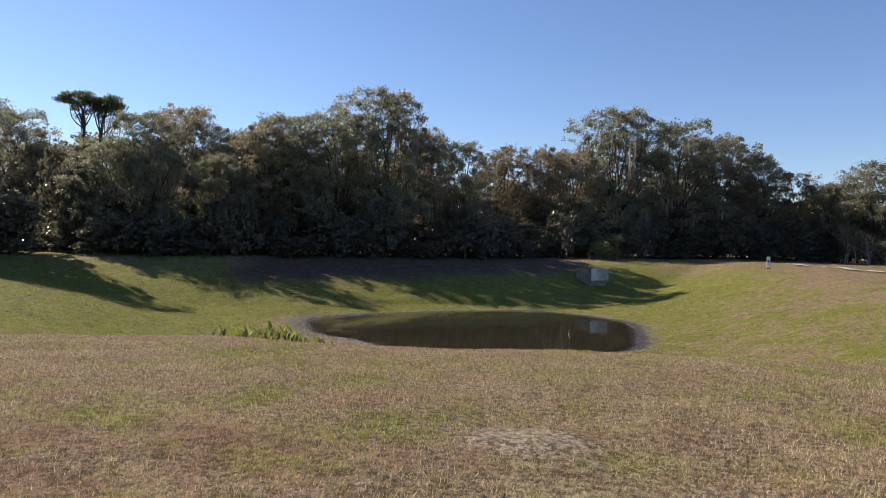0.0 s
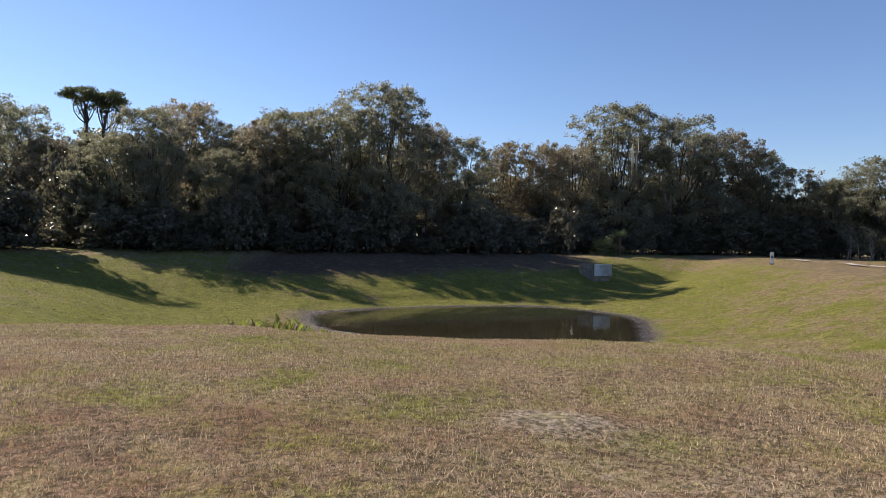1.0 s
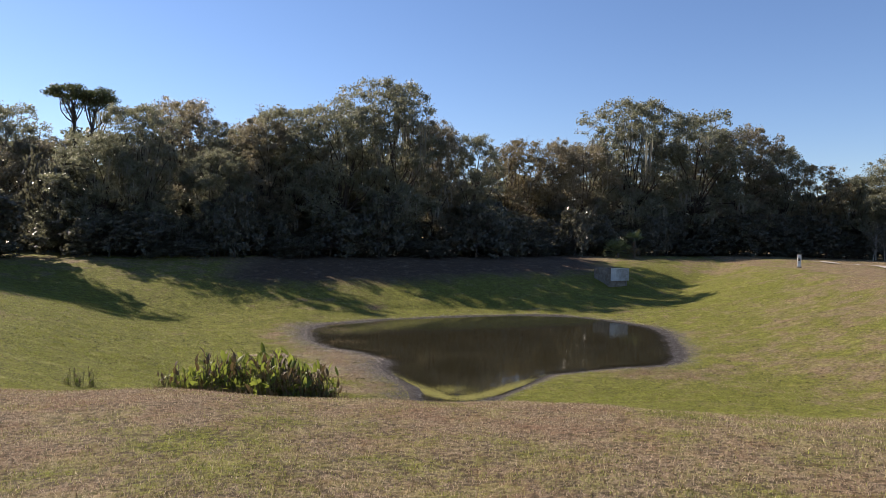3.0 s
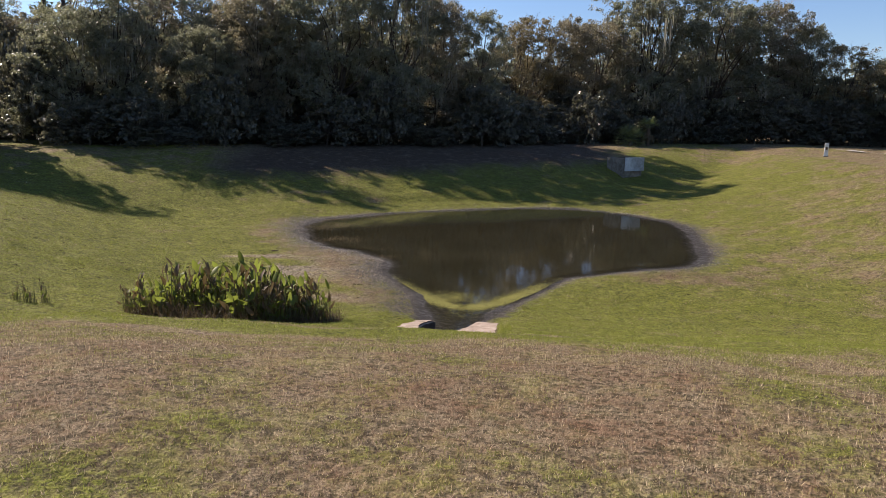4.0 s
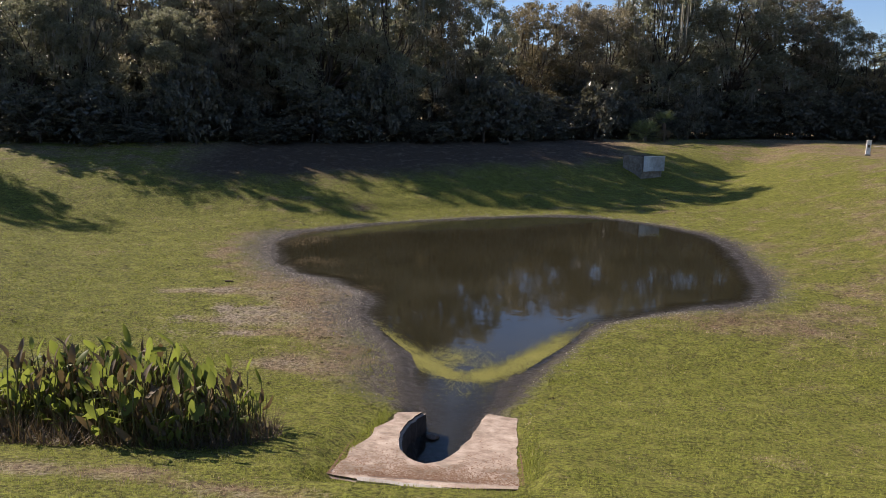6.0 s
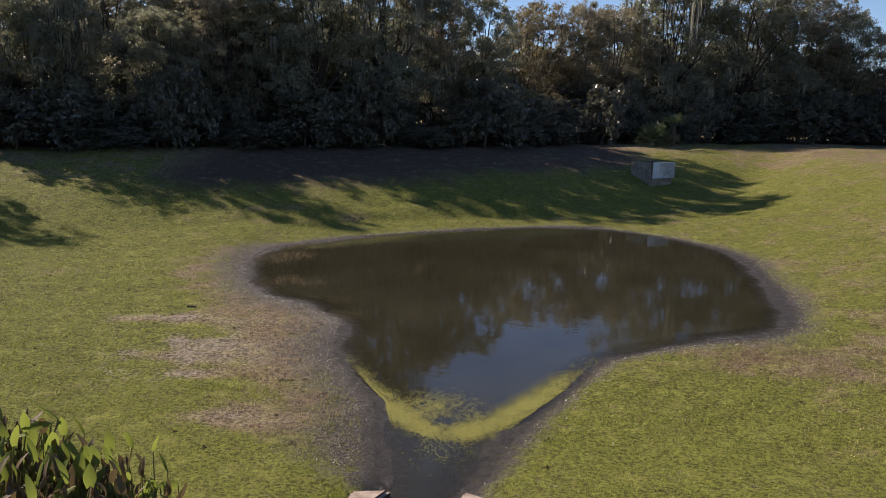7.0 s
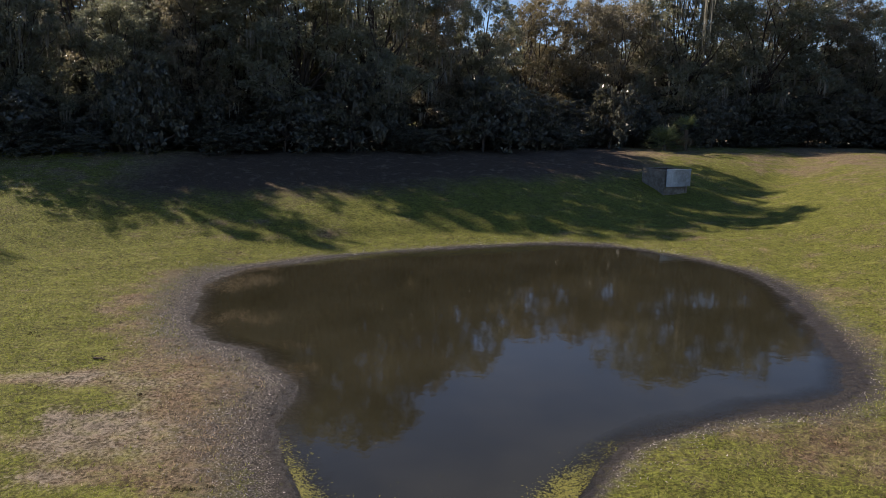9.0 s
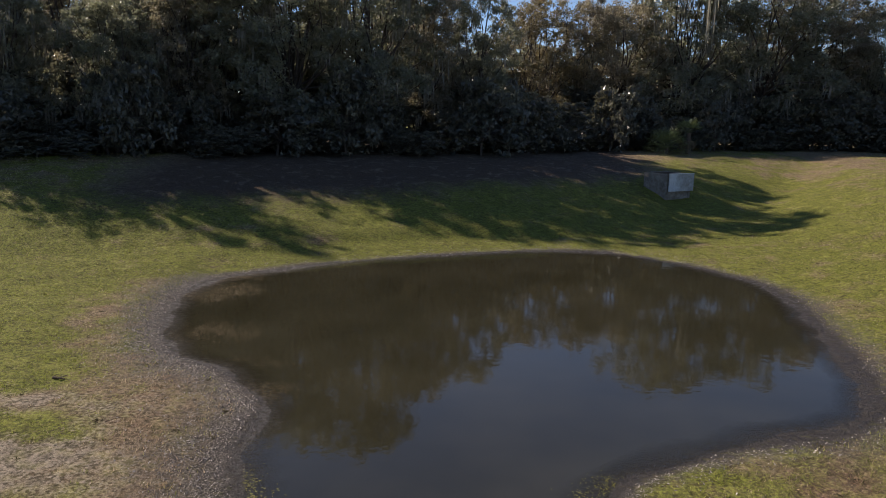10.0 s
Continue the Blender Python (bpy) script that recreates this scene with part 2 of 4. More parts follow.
def smooth_loop(points, steps):
    p = np.array(points)
    a, b, c, d = np.roll(p, 1, 0), p, np.roll(p, -1, 0), np.roll(p, -2, 0)
    out = []
    for u in np.arange(steps) / steps:
        out.append(0.5 * (2 * b + (c - a) * u + (2 * a - 5 * b + 4 * c - d) * u * u + (3 * b - a - 3 * c + d) * u ** 3))
    return np.stack(out, 1).reshape(-1, 2)


SHORE = smooth_loop(POND, 7)


def shore_distance(x, y):
    """Metres from the pond's edge: above zero on land, below zero in the pond."""
    a, b = SHORE, np.roll(SHORE, -1, 0)
    best = np.full(x.shape, 1e9)
    inside = np.zeros(x.shape, bool)
    for (ax, ay), (bx, by) in zip(a, b):
        ex, ey = bx - ax, by - ay
        u = np.clip(((x - ax) * ex + (y - ay) * ey) / (ex * ex + ey * ey), 0, 1)
        best = np.minimum(best, (x - ax - u * ex) ** 2 + (y - ay - u * ey) ** 2)
        inside ^= ((ay > y) != (by > y)) & (x < ex * (y - ay) / (ey if abs(ey) > 1e-9 else 1e-9) + ax)
    return np.where(inside, -1, 1) * np.sqrt(best)


def smax(a, b, k=0.6):
    h = np.clip(0.5 + 0.5 * (a - b) / k, 0, 1)
    return b + (a - b) * h + k * h * (1 - h)


def curve(v, at, z):
    """Smoothed broken line."""
    return sum(np.interp(v + o, at, z) for o in (-1.2, -0.6, 0.0, 0.6, 1.2)) / 5


def waves(x, y):
    return (0.035 * np.sin(0.9 * x + 0.4 * y) + 0.03 * np.sin(0.5 * x - 0.8 * y + 1.7) + 0.02 * np.sin(1.9 * x + 1.1 * y + 0.6) + 0.015 * np.sin(-2.3 * x + 2.9 * y))


def behind_bank(x, y):
    """Metres past the crest of the far bank, square to it."""
    return (y - 74.3 - 0.62 * x) / 1.177


def land(x, y, d):
    near = curve(y, [-10, 4, 9, 13, 14.8, 16.5, 20.5, 22.0, 25, 28.5, 60], [4.0, 3.96, 3.87, 3.62, 3.29, 2.80, 1.78, 1.35, 0.62, 0.05, -3])
    far = curve(behind_bank(x, y), [-60, -20, -17, -15.5, -12.7, -8, -4.5, 0, 60], [-1, -0.1, 0.3, 0.55, 1.36, 2.62, 3.2, 3.5, 3.5])
    bb = behind_bank(x, y)
    hollow = 0.3 * np.clip((2 - x) / 8, 0, 1) + 0.2 * np.clip((-10 - x) / 10, 0, 1)
    far = far - hollow * np.clip((bb + 17) / 3, 0, 1) * np.clip(-bb / 6, 0, 1)
    left = np.minimum(0.2 + 0.22 * (-x - 12 - 0.6 * (y - 33)), 3.6)
    right = curve(x + 0.08 * (50 - y), [-50, 9, 13, 16, 25, 30, 80], [-3, -0.1, 0.3, 0.85, 3.3, 3.6, 3.6])
    banks = smax(smax(near, far), smax(left, right))
    z = smax(banks, 0.1 + np.clip(d, 0, 9) * 0.035, 0.25)
    z = np.minimum(z, 4.05) + waves(x, y) * np.clip(d / 3, 0, 1)
    steep = 0.13 + 2.77 * np.clip((26.8 - y) / 1.2, 0, 1)
    z = np.minimum(z, 0.02 + steep * np.clip(d, 0, None) + 0.35 * np.clip(d - 1.0 - 1.4 * np.clip((y - 46) / 3, 0, 1), 0, None))
    out = np.maximum(np.maximum(-2.5 - x, x - 0.18), np.maximum(21.6 - y, y - 25.9))
    z = np.minimum(z, 1.14 - 0.2 * (y - 21.9) + 0.9 * np.clip(out - 0.05, 0, None) + 20.0 * np.clip(out - 1.1, 0, None))
    z = z - 0.22 * np.exp(-((x - 12.3) / 1.6) ** 2 - ((y - 66.4) / 1.3) ** 2)
    z = z + 0.10 * np.exp(-((x - 1.45) / 0.5) ** 2 - ((y - 6.45) / 0.4) ** 2)
    ragged = (0.030 * bumpy(x, y, 1.1) + 0.022 * bumpy(x + 4, y, 2.4)) * np.exp(-(d / 0.9) ** 2) * np.clip((y - 26.5) / 1.5, 0, 1)
    return np.where(d > 0, z, -np.minimum(0.9, 0.07 * -d + 0.05 * d * d)) + ragged


CHANCE = np.random.default_rng(21).uniform(-1, 1, (256, 256))


def patchy(x, y, cell):
    """Smooth random patches about one cell wide."""
    u, v = x / cell + 512.0, y / cell + 512.0
    i, j = np.floor(u).astype(int), np.floor(v).astype(int)
    fu, fv = u - i, v - j
    fu, fv = fu * fu * (3 - 2 * fu), fv * fv * (3 - 2 * fv)
    t = lambda a, b: CHANCE[(i + a) % 256, (j + b) % 256]
    return (t(0, 0) * (1 - fu) + t(1, 0) * fu) * (1 - fv) + (t(0, 1) * (1 - fu) + t(1, 1) * fu) * fv


def bumpy(x, y, s):
    """Smooth random field between about -1 and 1; higher s, finer grain."""
    x, y = np.asarray(x, float), np.asarray(y, float)
    return 0.72 * patchy(0.83 * x + 0.56 * y + 3.1 * s, 0.83 * y - 0.56 * x, 1.5 / s) + 0.42 * patchy(0.4 * x - 0.92 * y, 0.92 * x + 0.4 * y + 1.7 * s, 0.67 / s)


# The land on a fine lattice, from which all things take their footing.
LX, LY, LSTEP = -70.0, -12.0, 0.3
lat_x, lat_y = np.meshgrid(LX + LSTEP * np.arange(480), LY + LSTEP * np.arange(480), indexing="ij")
LAT_D = shore_distance(lat_x, lat_y)
LAT_Z = land(lat_x, lat_y, LAT_D)


def sample(table, x, y):
    fx, fy = np.clip((np.asarray(x, float) - LX) / LSTEP, 0, 478.99), np.clip((np.asarray(y, float) - LY) / LSTEP, 0, 478.99)
    i, j = fx.astype(int), fy.astype(int)
    u, v = fx - i, fy - j
    return (table[i, j] * (1 - u) * (1 - v) + table[i + 1, j] * u * (1 - v) + table[i, j + 1] * (1 - u) * v + table[i + 1, j + 1] * u * v)


def height(x, y):
    return sample(LAT_Z, x, y)


def h1(x, y):
    return float(height(np.array([x]), np.array([y]))[0])


def cover(x, y, z, d):
    """How green, bare, muddy and wet the ground is."""
    green = np.clip((3.1 - z) / 1.1, 0, 1) * 0.62 + 0.33
    green = np.where((y > 40) & (x < 27), np.maximum(green, 0.72 - 0.2 * np.clip(z - 2.6, 0, 1)), green)
    green -= 0.62 * np.clip((behind_bank(x, y) + 9.5) / 5, 0, 1) * np.clip((15 - x) / 6, 0, 1) * np.clip((x + 22) / 5, 0, 1)
    green += 0.20 * bumpy(x, y, 2.7)
    green += (0.16 + 0.14 * np.clip((y - 17) / 5, 0, 1)) * bumpy(x, y, 0.45) + 0.22 * bumpy(x + 7, y, 1.6)
    green -= 0.22 * np.exp(-((y - 16.6) / 1.6) ** 2) - 0.32 * np.exp(-((y - 20.3) / 1.6) ** 2)
    green -= 0.36 * np.clip((x - 8) / 5, 0, 1) * np.clip((58 - y) / 8, 0, 1) * np.clip(0.45 + 1.3 * bumpy(x, y, 0.3), 0, 1)
    green -= 0.32 * np.clip((x - 18) / 8, 0, 1) * np.clip((y - 35) / 10, 0, 1) * (0.5 + 0.5 * np.sin(0.45 * (x - 0.45 * y)))
    green += 0.22 * np.clip((y - 20) / 4, 0, 1) * np.clip((50 - y) / 8, 0, 1) * np.clip((8 - x) / 8, 0, 1)
    green -= 0.75 * np.exp(-((d - 1.6) / 1.5) ** 2) * np.clip((y - 26) / 2, 0, 1) * np.clip((1.5 - x) / 3, 0, 1) * np.clip((48 - y) / 4, 0, 1)
    green -= 0.12 * np.exp(-((x + 6.3) / 2.4) ** 2 - ((y - 34.5) / 3.6) ** 2) + 0.32 * np.exp(-((x - 6.5) / 3.5) ** 2 - ((y - 33.3) / 1.5) ** 2)
    left = np.exp(-((x + 6.5) / 4.0) ** 2 - ((y - 33.5) / 5.0) ** 2)
    bare = 0.72 * left * (0.55 + 0.75 * bumpy(x, y, 1.3) + 0.65 * bumpy(x, y, 3.4)) + 0.14 * bumpy(x, y, 0.7)
    for cx, cy, rx, ry, a in ((-5.6, 20.95, 2.2, 0.42, 0.75), (-2.9, 20.5, 1.1, 0.35, 0.7), (-4.6, 17.8, 1.9, 0.5, 0.5), (1.2, 20.65, 0.9, 0.22, 0.7), (4.2, 20.3, 1.6, 0.35, 0.35),
                              (-8.9, 34.7, 1.4, 0.55, 0.8), (-7.2, 32.5, 1.3, 0.5, 0.9), (-8.3, 31.6, 0.9, 0.35, 0.8), (-6.6, 30.6, 0.8, 0.35, 0.7), (-10.2, 34.4, 0.8, 0.35, 0.6), (-5.0, 28.3, 0.9, 0.35, 0.6)):
        spot = np.exp(-((x - cx) / rx) ** 2 - ((y - cy) / ry) ** 2)
        bare += a * spot * (0.8 + 0.6 * bumpy(x, y, 3.7))
        green -= 0.8 * spot
    bare += 0.85 * np.exp(-((x + 9.3) / 1.3) ** 2 - ((y - 60.0) / 1.5) ** 2)
    bare += 1.25 * np.exp(-((x - 1.45) / 0.5) ** 2 - ((y - 6.45) / 0.42) ** 2) + 0.42 * np.exp(-((x - 2.1) / 1.3) ** 2 - ((y - 5.2) / 0.9) ** 2)
    pale = np.clip(x / 2.5, 0, 1) * np.clip((15 - y) / 4, 0, 1)
    bare += 0.10 * pale
    green -= 0.06 * pale
    inlet = np.exp(-((x + 1.2) / 2.2) ** 2 - ((y - 28.0) / 1.9) ** 2)
    width = 0.36 + 1.25 * np.clip((y - 25.8) / 1.6, 0, 1) * np.clip(-x / 3, 0, 1) * np.clip((49 - y) / 4, 0, 1) + 1.2 * inlet + 0.85 * np.clip((x - 4) / 3, 0, 1) * np.clip((52 - y) / 4, 0, 1) + 0.28 * bumpy(x, y, 0.9) + 0.2 * bumpy(x, y, 3.1)
    mud = np.clip(1.15 - np.clip(d, 0, None) / np.maximum(width, 0.12) * 0.75, 0, 1)
    wet = np.clip(1.0 - d / (0.25 + 0.7 * inlet + 0.7 * np.clip((x - 4) / 3, 0, 1) * np.clip((52 - y) / 4, 0, 1)), 0, 1)
    rust = 0.0 * x
    for cx, cy, rx, ry, a in ((-1.6, 4.2, 1.3, 1.6, 1.3), (-0.5, 5.6, 1.1, 0.9, 0.9), (-4.4, 7.6, 2.2, 1.3, 0.7), (2.6, 4.4, 1.2, 0.9, 0.55), (6.0, 8.0, 2.4, 1.0, 0.7), (0.4, 13.0, 2.6, 1.4, 0.7), (-6.0, 13.5, 2.5, 1.6, 0.6), (-5.2, 20.9, 1.8, 0.5, 0.6), (-3.0, 20.7, 1.0, 0.4, 0.8), (6.5, 33.6, 3.0, 1.4, 0.9), (1.3, 20.7, 0.9, 0.3, 0.6)):
        rust = rust + a * np.exp(-((x - cx) / rx) ** 2 - ((y - cy) / ry) ** 2)
    rust = rust * (0.8 + 0.5 * bumpy(x, y, 1.9))
    green -= 0.35 * rust
    for cx, cy, rx, ry, a in ((-2.1, 11.9, 0.7, 0.6, 0.5), (-2.7, 11.0, 0.8, 0.5, 0.55), (-3.4, 13.4, 0.8, 0.3, 0.45), (-2.65, 12.9, 0.5, 0.3, 0.35), (-0.5, 5.5, 0.4, 0.28, 0.55), (-2.0, 6.3, 0.45, 0.3, 0.45), (0.15, 6.4, 0.45, 0.3, 0.45)):
        green += a * np.exp(-((x - cx) / rx) ** 2 - ((y - cy) / ry) ** 2) * (0.8 + 0.5 * bumpy(x, y, 3.1))
    # Litter under the trees, with part of their shade put into its colour.
    duff = np.clip((behind_bank(x, y) + 11.5 + 1.2 * bumpy(x, y, 0.6)) / 4.5, 0, 1) * np.clip((14 - x) / 5, 0, 1) * np.clip((x + 22) / 5, 0, 1)
    # Grass by the right shore darkened in colour as well, for lens fall-off.
    duff = duff + 0.42 * np.exp(-((x - 7.5) / 3.2) ** 2 - ((y - 33.8) / 2.0) ** 2)
    clod = np.clip((y - 27) / 5, 0, 1)
    return green, bare, mud, wet, rust, duff, clod


def set_attr(mesh, name, values):
    mesh.attributes.new(name, "FLOAT", "POINT").data.foreach_set("value", np.asarray(values, np.float32))


def mesh_of(name, verts, faces, material, smooth=False):
    """A mesh from arrays: faces all of one size."""
    verts, faces = np.asarray(verts, np.float32).reshape(-1, 3), np.asarray(faces, np.int32)
    me = bpy.data.meshes.new(name)
    me.vertices.add(len(verts))
    me.vertices.foreach_set("co", verts.ravel())
    n, k = faces.shape
    me.loops.add(n * k)
    me.loops.foreach_set("vertex_index", faces.ravel())
    me.polygons.add(n)
    me.polygons.foreach_set("loop_start", np.arange(0, n * k, k, dtype=np.int32))
    me.polygons.foreach_set("use_smooth", np.full(n, smooth))
    me.update(calc_edges=True)
    me.materials.append(material)
    return me


def part(name, data, parent, label=""):
    ob = new(name, data)
    ob.parent = parent
    return tagged(ob, label)


def thing(name, label, category, group="", at=(0, 0, 0)):
    ob = new(name)
    ob.location = at
    return tagged(ob, label, category, group)


def part_bm(name, bm, material, parent, label="", smooth=False):
    me = bpy.data.meshes.new(name)
    bmesh.ops.recalc_face_normals(bm, faces=bm.faces)
    bm.to_mesh(me)
    bm.free()
    me.materials.append(material)
    for p in me.polygons:
        p.use_smooth = smooth
    return part(name, me, parent, label)


def spaced(inner_lo, inner_hi, step, outer_lo, outer_hi):
    """Even lines inside, ever wider ones outside."""
    lo, hi, w = [inner_lo], [inner_hi], step
    while lo[-1] > outer_lo or hi[-1] < outer_hi:
        w *= 1.35
        lo.append(lo[-1] - w), hi.append(hi[-1] + w)
    return np.array(lo[:0:-1] + list(np.arange(inner_lo, inner_hi + 1e-6, step)) + hi[1:])


def build_ground():
    xs, ys = spaced(-42.0, 42.0, 0.3, -2500, 2500), spaced(-3.0, 84.0, 0.3, -2500, 2500)
    x, y = np.meshgrid(xs, ys, indexing="ij")
    x, y = x.ravel(), y.ravel()
    core = (x > LX) & (x < LX + 143) & (y > LY) & (y < LY + 143)
    d = np.where(core, sample(LAT_D, x, y), 60.0)
    cx, cy = np.clip(x, -69, 73), np.clip(y, -11, 131)
    z = height(cx, cy)
    nx, ny = len(xs), len(ys)
    i, j = np.meshgrid(np.arange(nx - 1), np.arange(ny - 1), indexing="ij")
    a = (i * ny + j).ravel()
    faces = np.stack([a, a + ny, a + ny + 1, a + 1], 1)
    me = mesh_of("ground", np.stack([x, y, z], 1), faces, M_TURF, True)
    for name, v in zip(("green", "bare", "mud", "wet", "rust", "duff", "clod"), cover(x, y, z, d)):
        set_attr(me, name, v)
    return tagged(new("ground", me), "patchy green and straw-brown mown grass around a muddy pond basin", "ground", kind="structure")


build_ground()

# Water: one level sheet, which the land cuts to the pond's outline.
def build_water():
    xs, ys = np.arange(-14, 15.01, 0.25), np.arange(22.5, 58.01, 0.25)
    x, y = (v.ravel() for v in np.meshgrid(xs, ys, indexing="ij"))
    ny = len(ys)
    i, j = np.meshgrid(np.arange(len(xs) - 1), np.arange(ny - 1), indexing="ij")
    a = (i * ny + j).ravel()
    me = mesh_of("water", np.stack([x, y, 0 * x], 1), np.stack([a, a + ny, a + ny + 1, a + 1], 1), M_WATER)
    set_attr(me, "deep", np.clip(0.25 - height(x, y) / 0.11, 0.25, 1.0))
    return me


tagged(new("water", build_water()), "still dark brown pond water mirroring trees and sky", "water", kind="structure")


# ---------------------------------------------------------------- trees
rng = np.random.default_rng(7)


def leaf_quads(centres, length, width):
    """Small leaf sprays, one pointed triangle each, at random turns."""
    n = len(centres)
    a = rng.normal(size=(n, 3))
    a /= np.linalg.norm(a, axis=1, keepdims=True)
    b = np.cross(a, rng.normal(size=(n, 3)))
    b /= np.linalg.norm(b, axis=1, keepdims=True)
    l = (length * rng.uniform(0.6, 1.4, n))[:, None]
    w = (width * rng.uniform(0.6, 1.4, n))[:, None]
    v = np.stack([centres - a * l / 2 - b * w * 0.35, centres - a * l * 0.2 + b * w * 0.65, centres + a * l * 0.6], 1)
    f = np.arange(n * 3).reshape(n, 3)
    return v.reshape(-1, 3), f


def tube(points, radii, sides=7):
    p = np.array(points, float)
    r = np.array(radii, float)
    t = np.gradient(p, axis=0)
    t /= np.linalg.norm(t, axis=1, keepdims=True)
    ref = np.array([0.31, 0.95, 0.05])
    u = np.cross(t, ref)
    u /= np.linalg.norm(u, axis=1, keepdims=True)
    w = np.cross(t, u)
    ang = np.arange(sides) * 2 * np.pi / sides
    v = (p[:, None] + r[:, None, None] * (np.cos(ang)[None, :, None] * u[:, None] + np.sin(ang)[None, :, None] * w[:, None])).reshape(-1, 3)
    f = []
    for i in range(len(p) - 1):
        for k in range(sides):
            f.append((i * sides + k, i * sides + (k + 1) % sides, (i + 1) * sides + (k + 1) % sides, (i + 1) * sides + k))
    return v, np.array(f)


def merge(pieces):
    vs, fs, o = [], [], 0
    for v, f in pieces:
        vs.append(v), fs.append(np.asarray(f) + o)
        o += len(v)
    return np.concatenate(vs), np.concatenate(fs)


def bent(p, q, n=6, sag=0.08):
    p, q = np.array(p, float), np.array(q, float)
    u = np.linspace(0, 1, n)[:, None]
    side = rng.normal(size=3) * np.linalg.norm(q - p) * sag
    return p + (q - p) * u + side * np.sin(u * np.pi) + rng.normal(size=(n, 3)) * 0.03 * np.linalg.norm(q - p) * u * (1 - u)


def crown_tree(name, label, high, radius, base, leaves, lobes, leaf, spray, material, moss=0, trunk_r=0.32, category="tree", twigs=2):
    """A broad tree at the origin: bent trunk, limbs to each lobe of the crown, bare twigs at its rim, and clumps of leaf sprays, some thick and some thin."""
    tree = thing(name, label, category)
    fork = np.array([rng.normal() * 0.3, rng.normal() * 0.3, high * 0.3])
    wood = [tube(bent((0, 0, -0.3), fork, 7), np.linspace(trunk_r, trunk_r * 0.7, 7), 9)]
    cl, size = [], []
    for k in range(lobes):
        u = (k + 0.5) / lobes
        z = base + (high - base) * (0.08 + 0.86 * u)
        ring = radius * (0.95 - 0.42 * max(0.0, u - 0.45) ** 1.3 / 0.55) * rng.uniform(0.25, 0.9)
        ang = k * 2.4 + rng.uniform(-0.5, 0.5)
        c = np.array([ring * math.cos(ang), ring * math.sin(ang), z])
        r = radius * rng.uniform(0.22, 0.40)
        c[2] = min(c[2], high - r * 0.72)
        limb = bent(fork * rng.uniform(0.7, 1.0), c, 6)
        wood.append(tube(limb, np.linspace(trunk_r * 0.34, 0.03, 6), 5))
        n = rng.integers(20, 28)
        dirs = rng.normal(size=(n, 3)) + (0, 0, 0.6)
        dirs /= np.linalg.norm(dirs, axis=1, keepdims=True)
        at = c + dirs * r * rng.uniform(0.6, 1.08, (n, 1)) * (1, 1, 0.7)
        cl.append(at)
        size.append(rng.gamma(2.0, 1.0, n) * rng.uniform(0.6, 1.4))
        for q in at[:twigs]:
            wood.append(tube(bent(c, c + (q - c) * rng.uniform(1.1, 1.7), 4, 0.12), np.linspace(0.028, 0.006, 4), 3))
    cl, size = np.concatenate(cl), np.concatenate(size)
    per = rng.multinomial(leaves, size / size.sum())
    spread = np.repeat(rng.uniform(0.14, 0.34, len(cl)), per)[:, None] * radius / 5.5
    pts = np.repeat(cl, per, 0) + np.clip(rng.normal(size=(leaves, 3)), -1.8, 1.8) * spread * (1, 1, 0.65)
    pts = pts[pts[:, 2] > 0.08]
    part("trunk", mesh_of("trunk", *merge(wood), M_BARK, True), tree, "dark rough trunk with spreading limbs")
    part("crown", mesh_of("crown", *leaf_quads(pts, leaf, spray), material), tree)
    if moss:
        low = cl[(cl[:, 2] < base + 0.8 * (high - base)) & (cl[:, 2] > 2.0)]
        each = 12
        at = np.repeat(low[rng.integers(0, len(low), moss // each)], each, 0)
        n = len(at)
        long = np.repeat(rng.gamma(3.0, 0.27, n // each) + 0.2, each)
        at = at + rng.normal(size=(n, 3)) * (0.28, 0.28, 0.15) - (0, 0, 0.3)
        drop = long * rng.uniform(0.4, 1.3, n)
        at[:, 2] = np.maximum(at[:, 2], drop + 0.5)
        w, a = rng.uniform(0.018, 0.065, n), rng.uniform(0, np.pi, n)
        dx = np.stack([np.cos(a) * w, np.sin(a) * w, 0 * a], 1)
        down = np.stack([rng.normal(size=n) * 0.06, rng.normal(size=n) * 0.06, -drop], 1)
        v = np.stack([at - dx, at + dx, at + down * 0.6 + dx * 0.7, at + down, at + down * 0.55 - dx * 0.8], 1).reshape(-1, 3)
        part("moss", mesh_of("moss", v, np.arange(n * 5).reshape(-1, 5), M_MOSS), tree, "grey hanging moss strands")["kind"] = "stuff"
    return tree


def plant_at(tree, x, y, scale=(1, 1, 1), turn=0.0):
    tree.location = (x, y, h1(x, y) - 0.05)
    tree.rotation_euler = (0, 0, turn)
    tree.scale = scale
    return tree


def plant_copy(tree, x, y, scale, turn):
    return copy_thing_scaled(tree, Matrix.Translation((x, y, h1(x, y) - 0.05)) @ Matrix.Rotation(turn, 4, "Z"), scale)


def copy_thing_scaled(ob, m, scale):
    c = copy_thing(ob, m)
    c.scale = scale
    return c


OAK_H, OAK_R = 15.0, 6.0
OAK = [crown_tree("oak_tree", "tall dark evergreen oak hung with grey moss", OAK_H, OAK_R, 1.4, 41000, 42, 0.195, 0.143, m, moss)
       for m, moss in ((M_LEAF, 1300), (M_LEAF_WARM, 240), (M_LEAF_WARM, 180), (M_LEAF, 420))]
BROWN = crown_tree("autumn_tree", "thin rusty brown half-bare tree at the wood's edge", 12.0, 4.5, 2.0, 16000, 26, 0.17, 0.12, M_LEAF_BROWN, 120, 0.2, twigs=5)
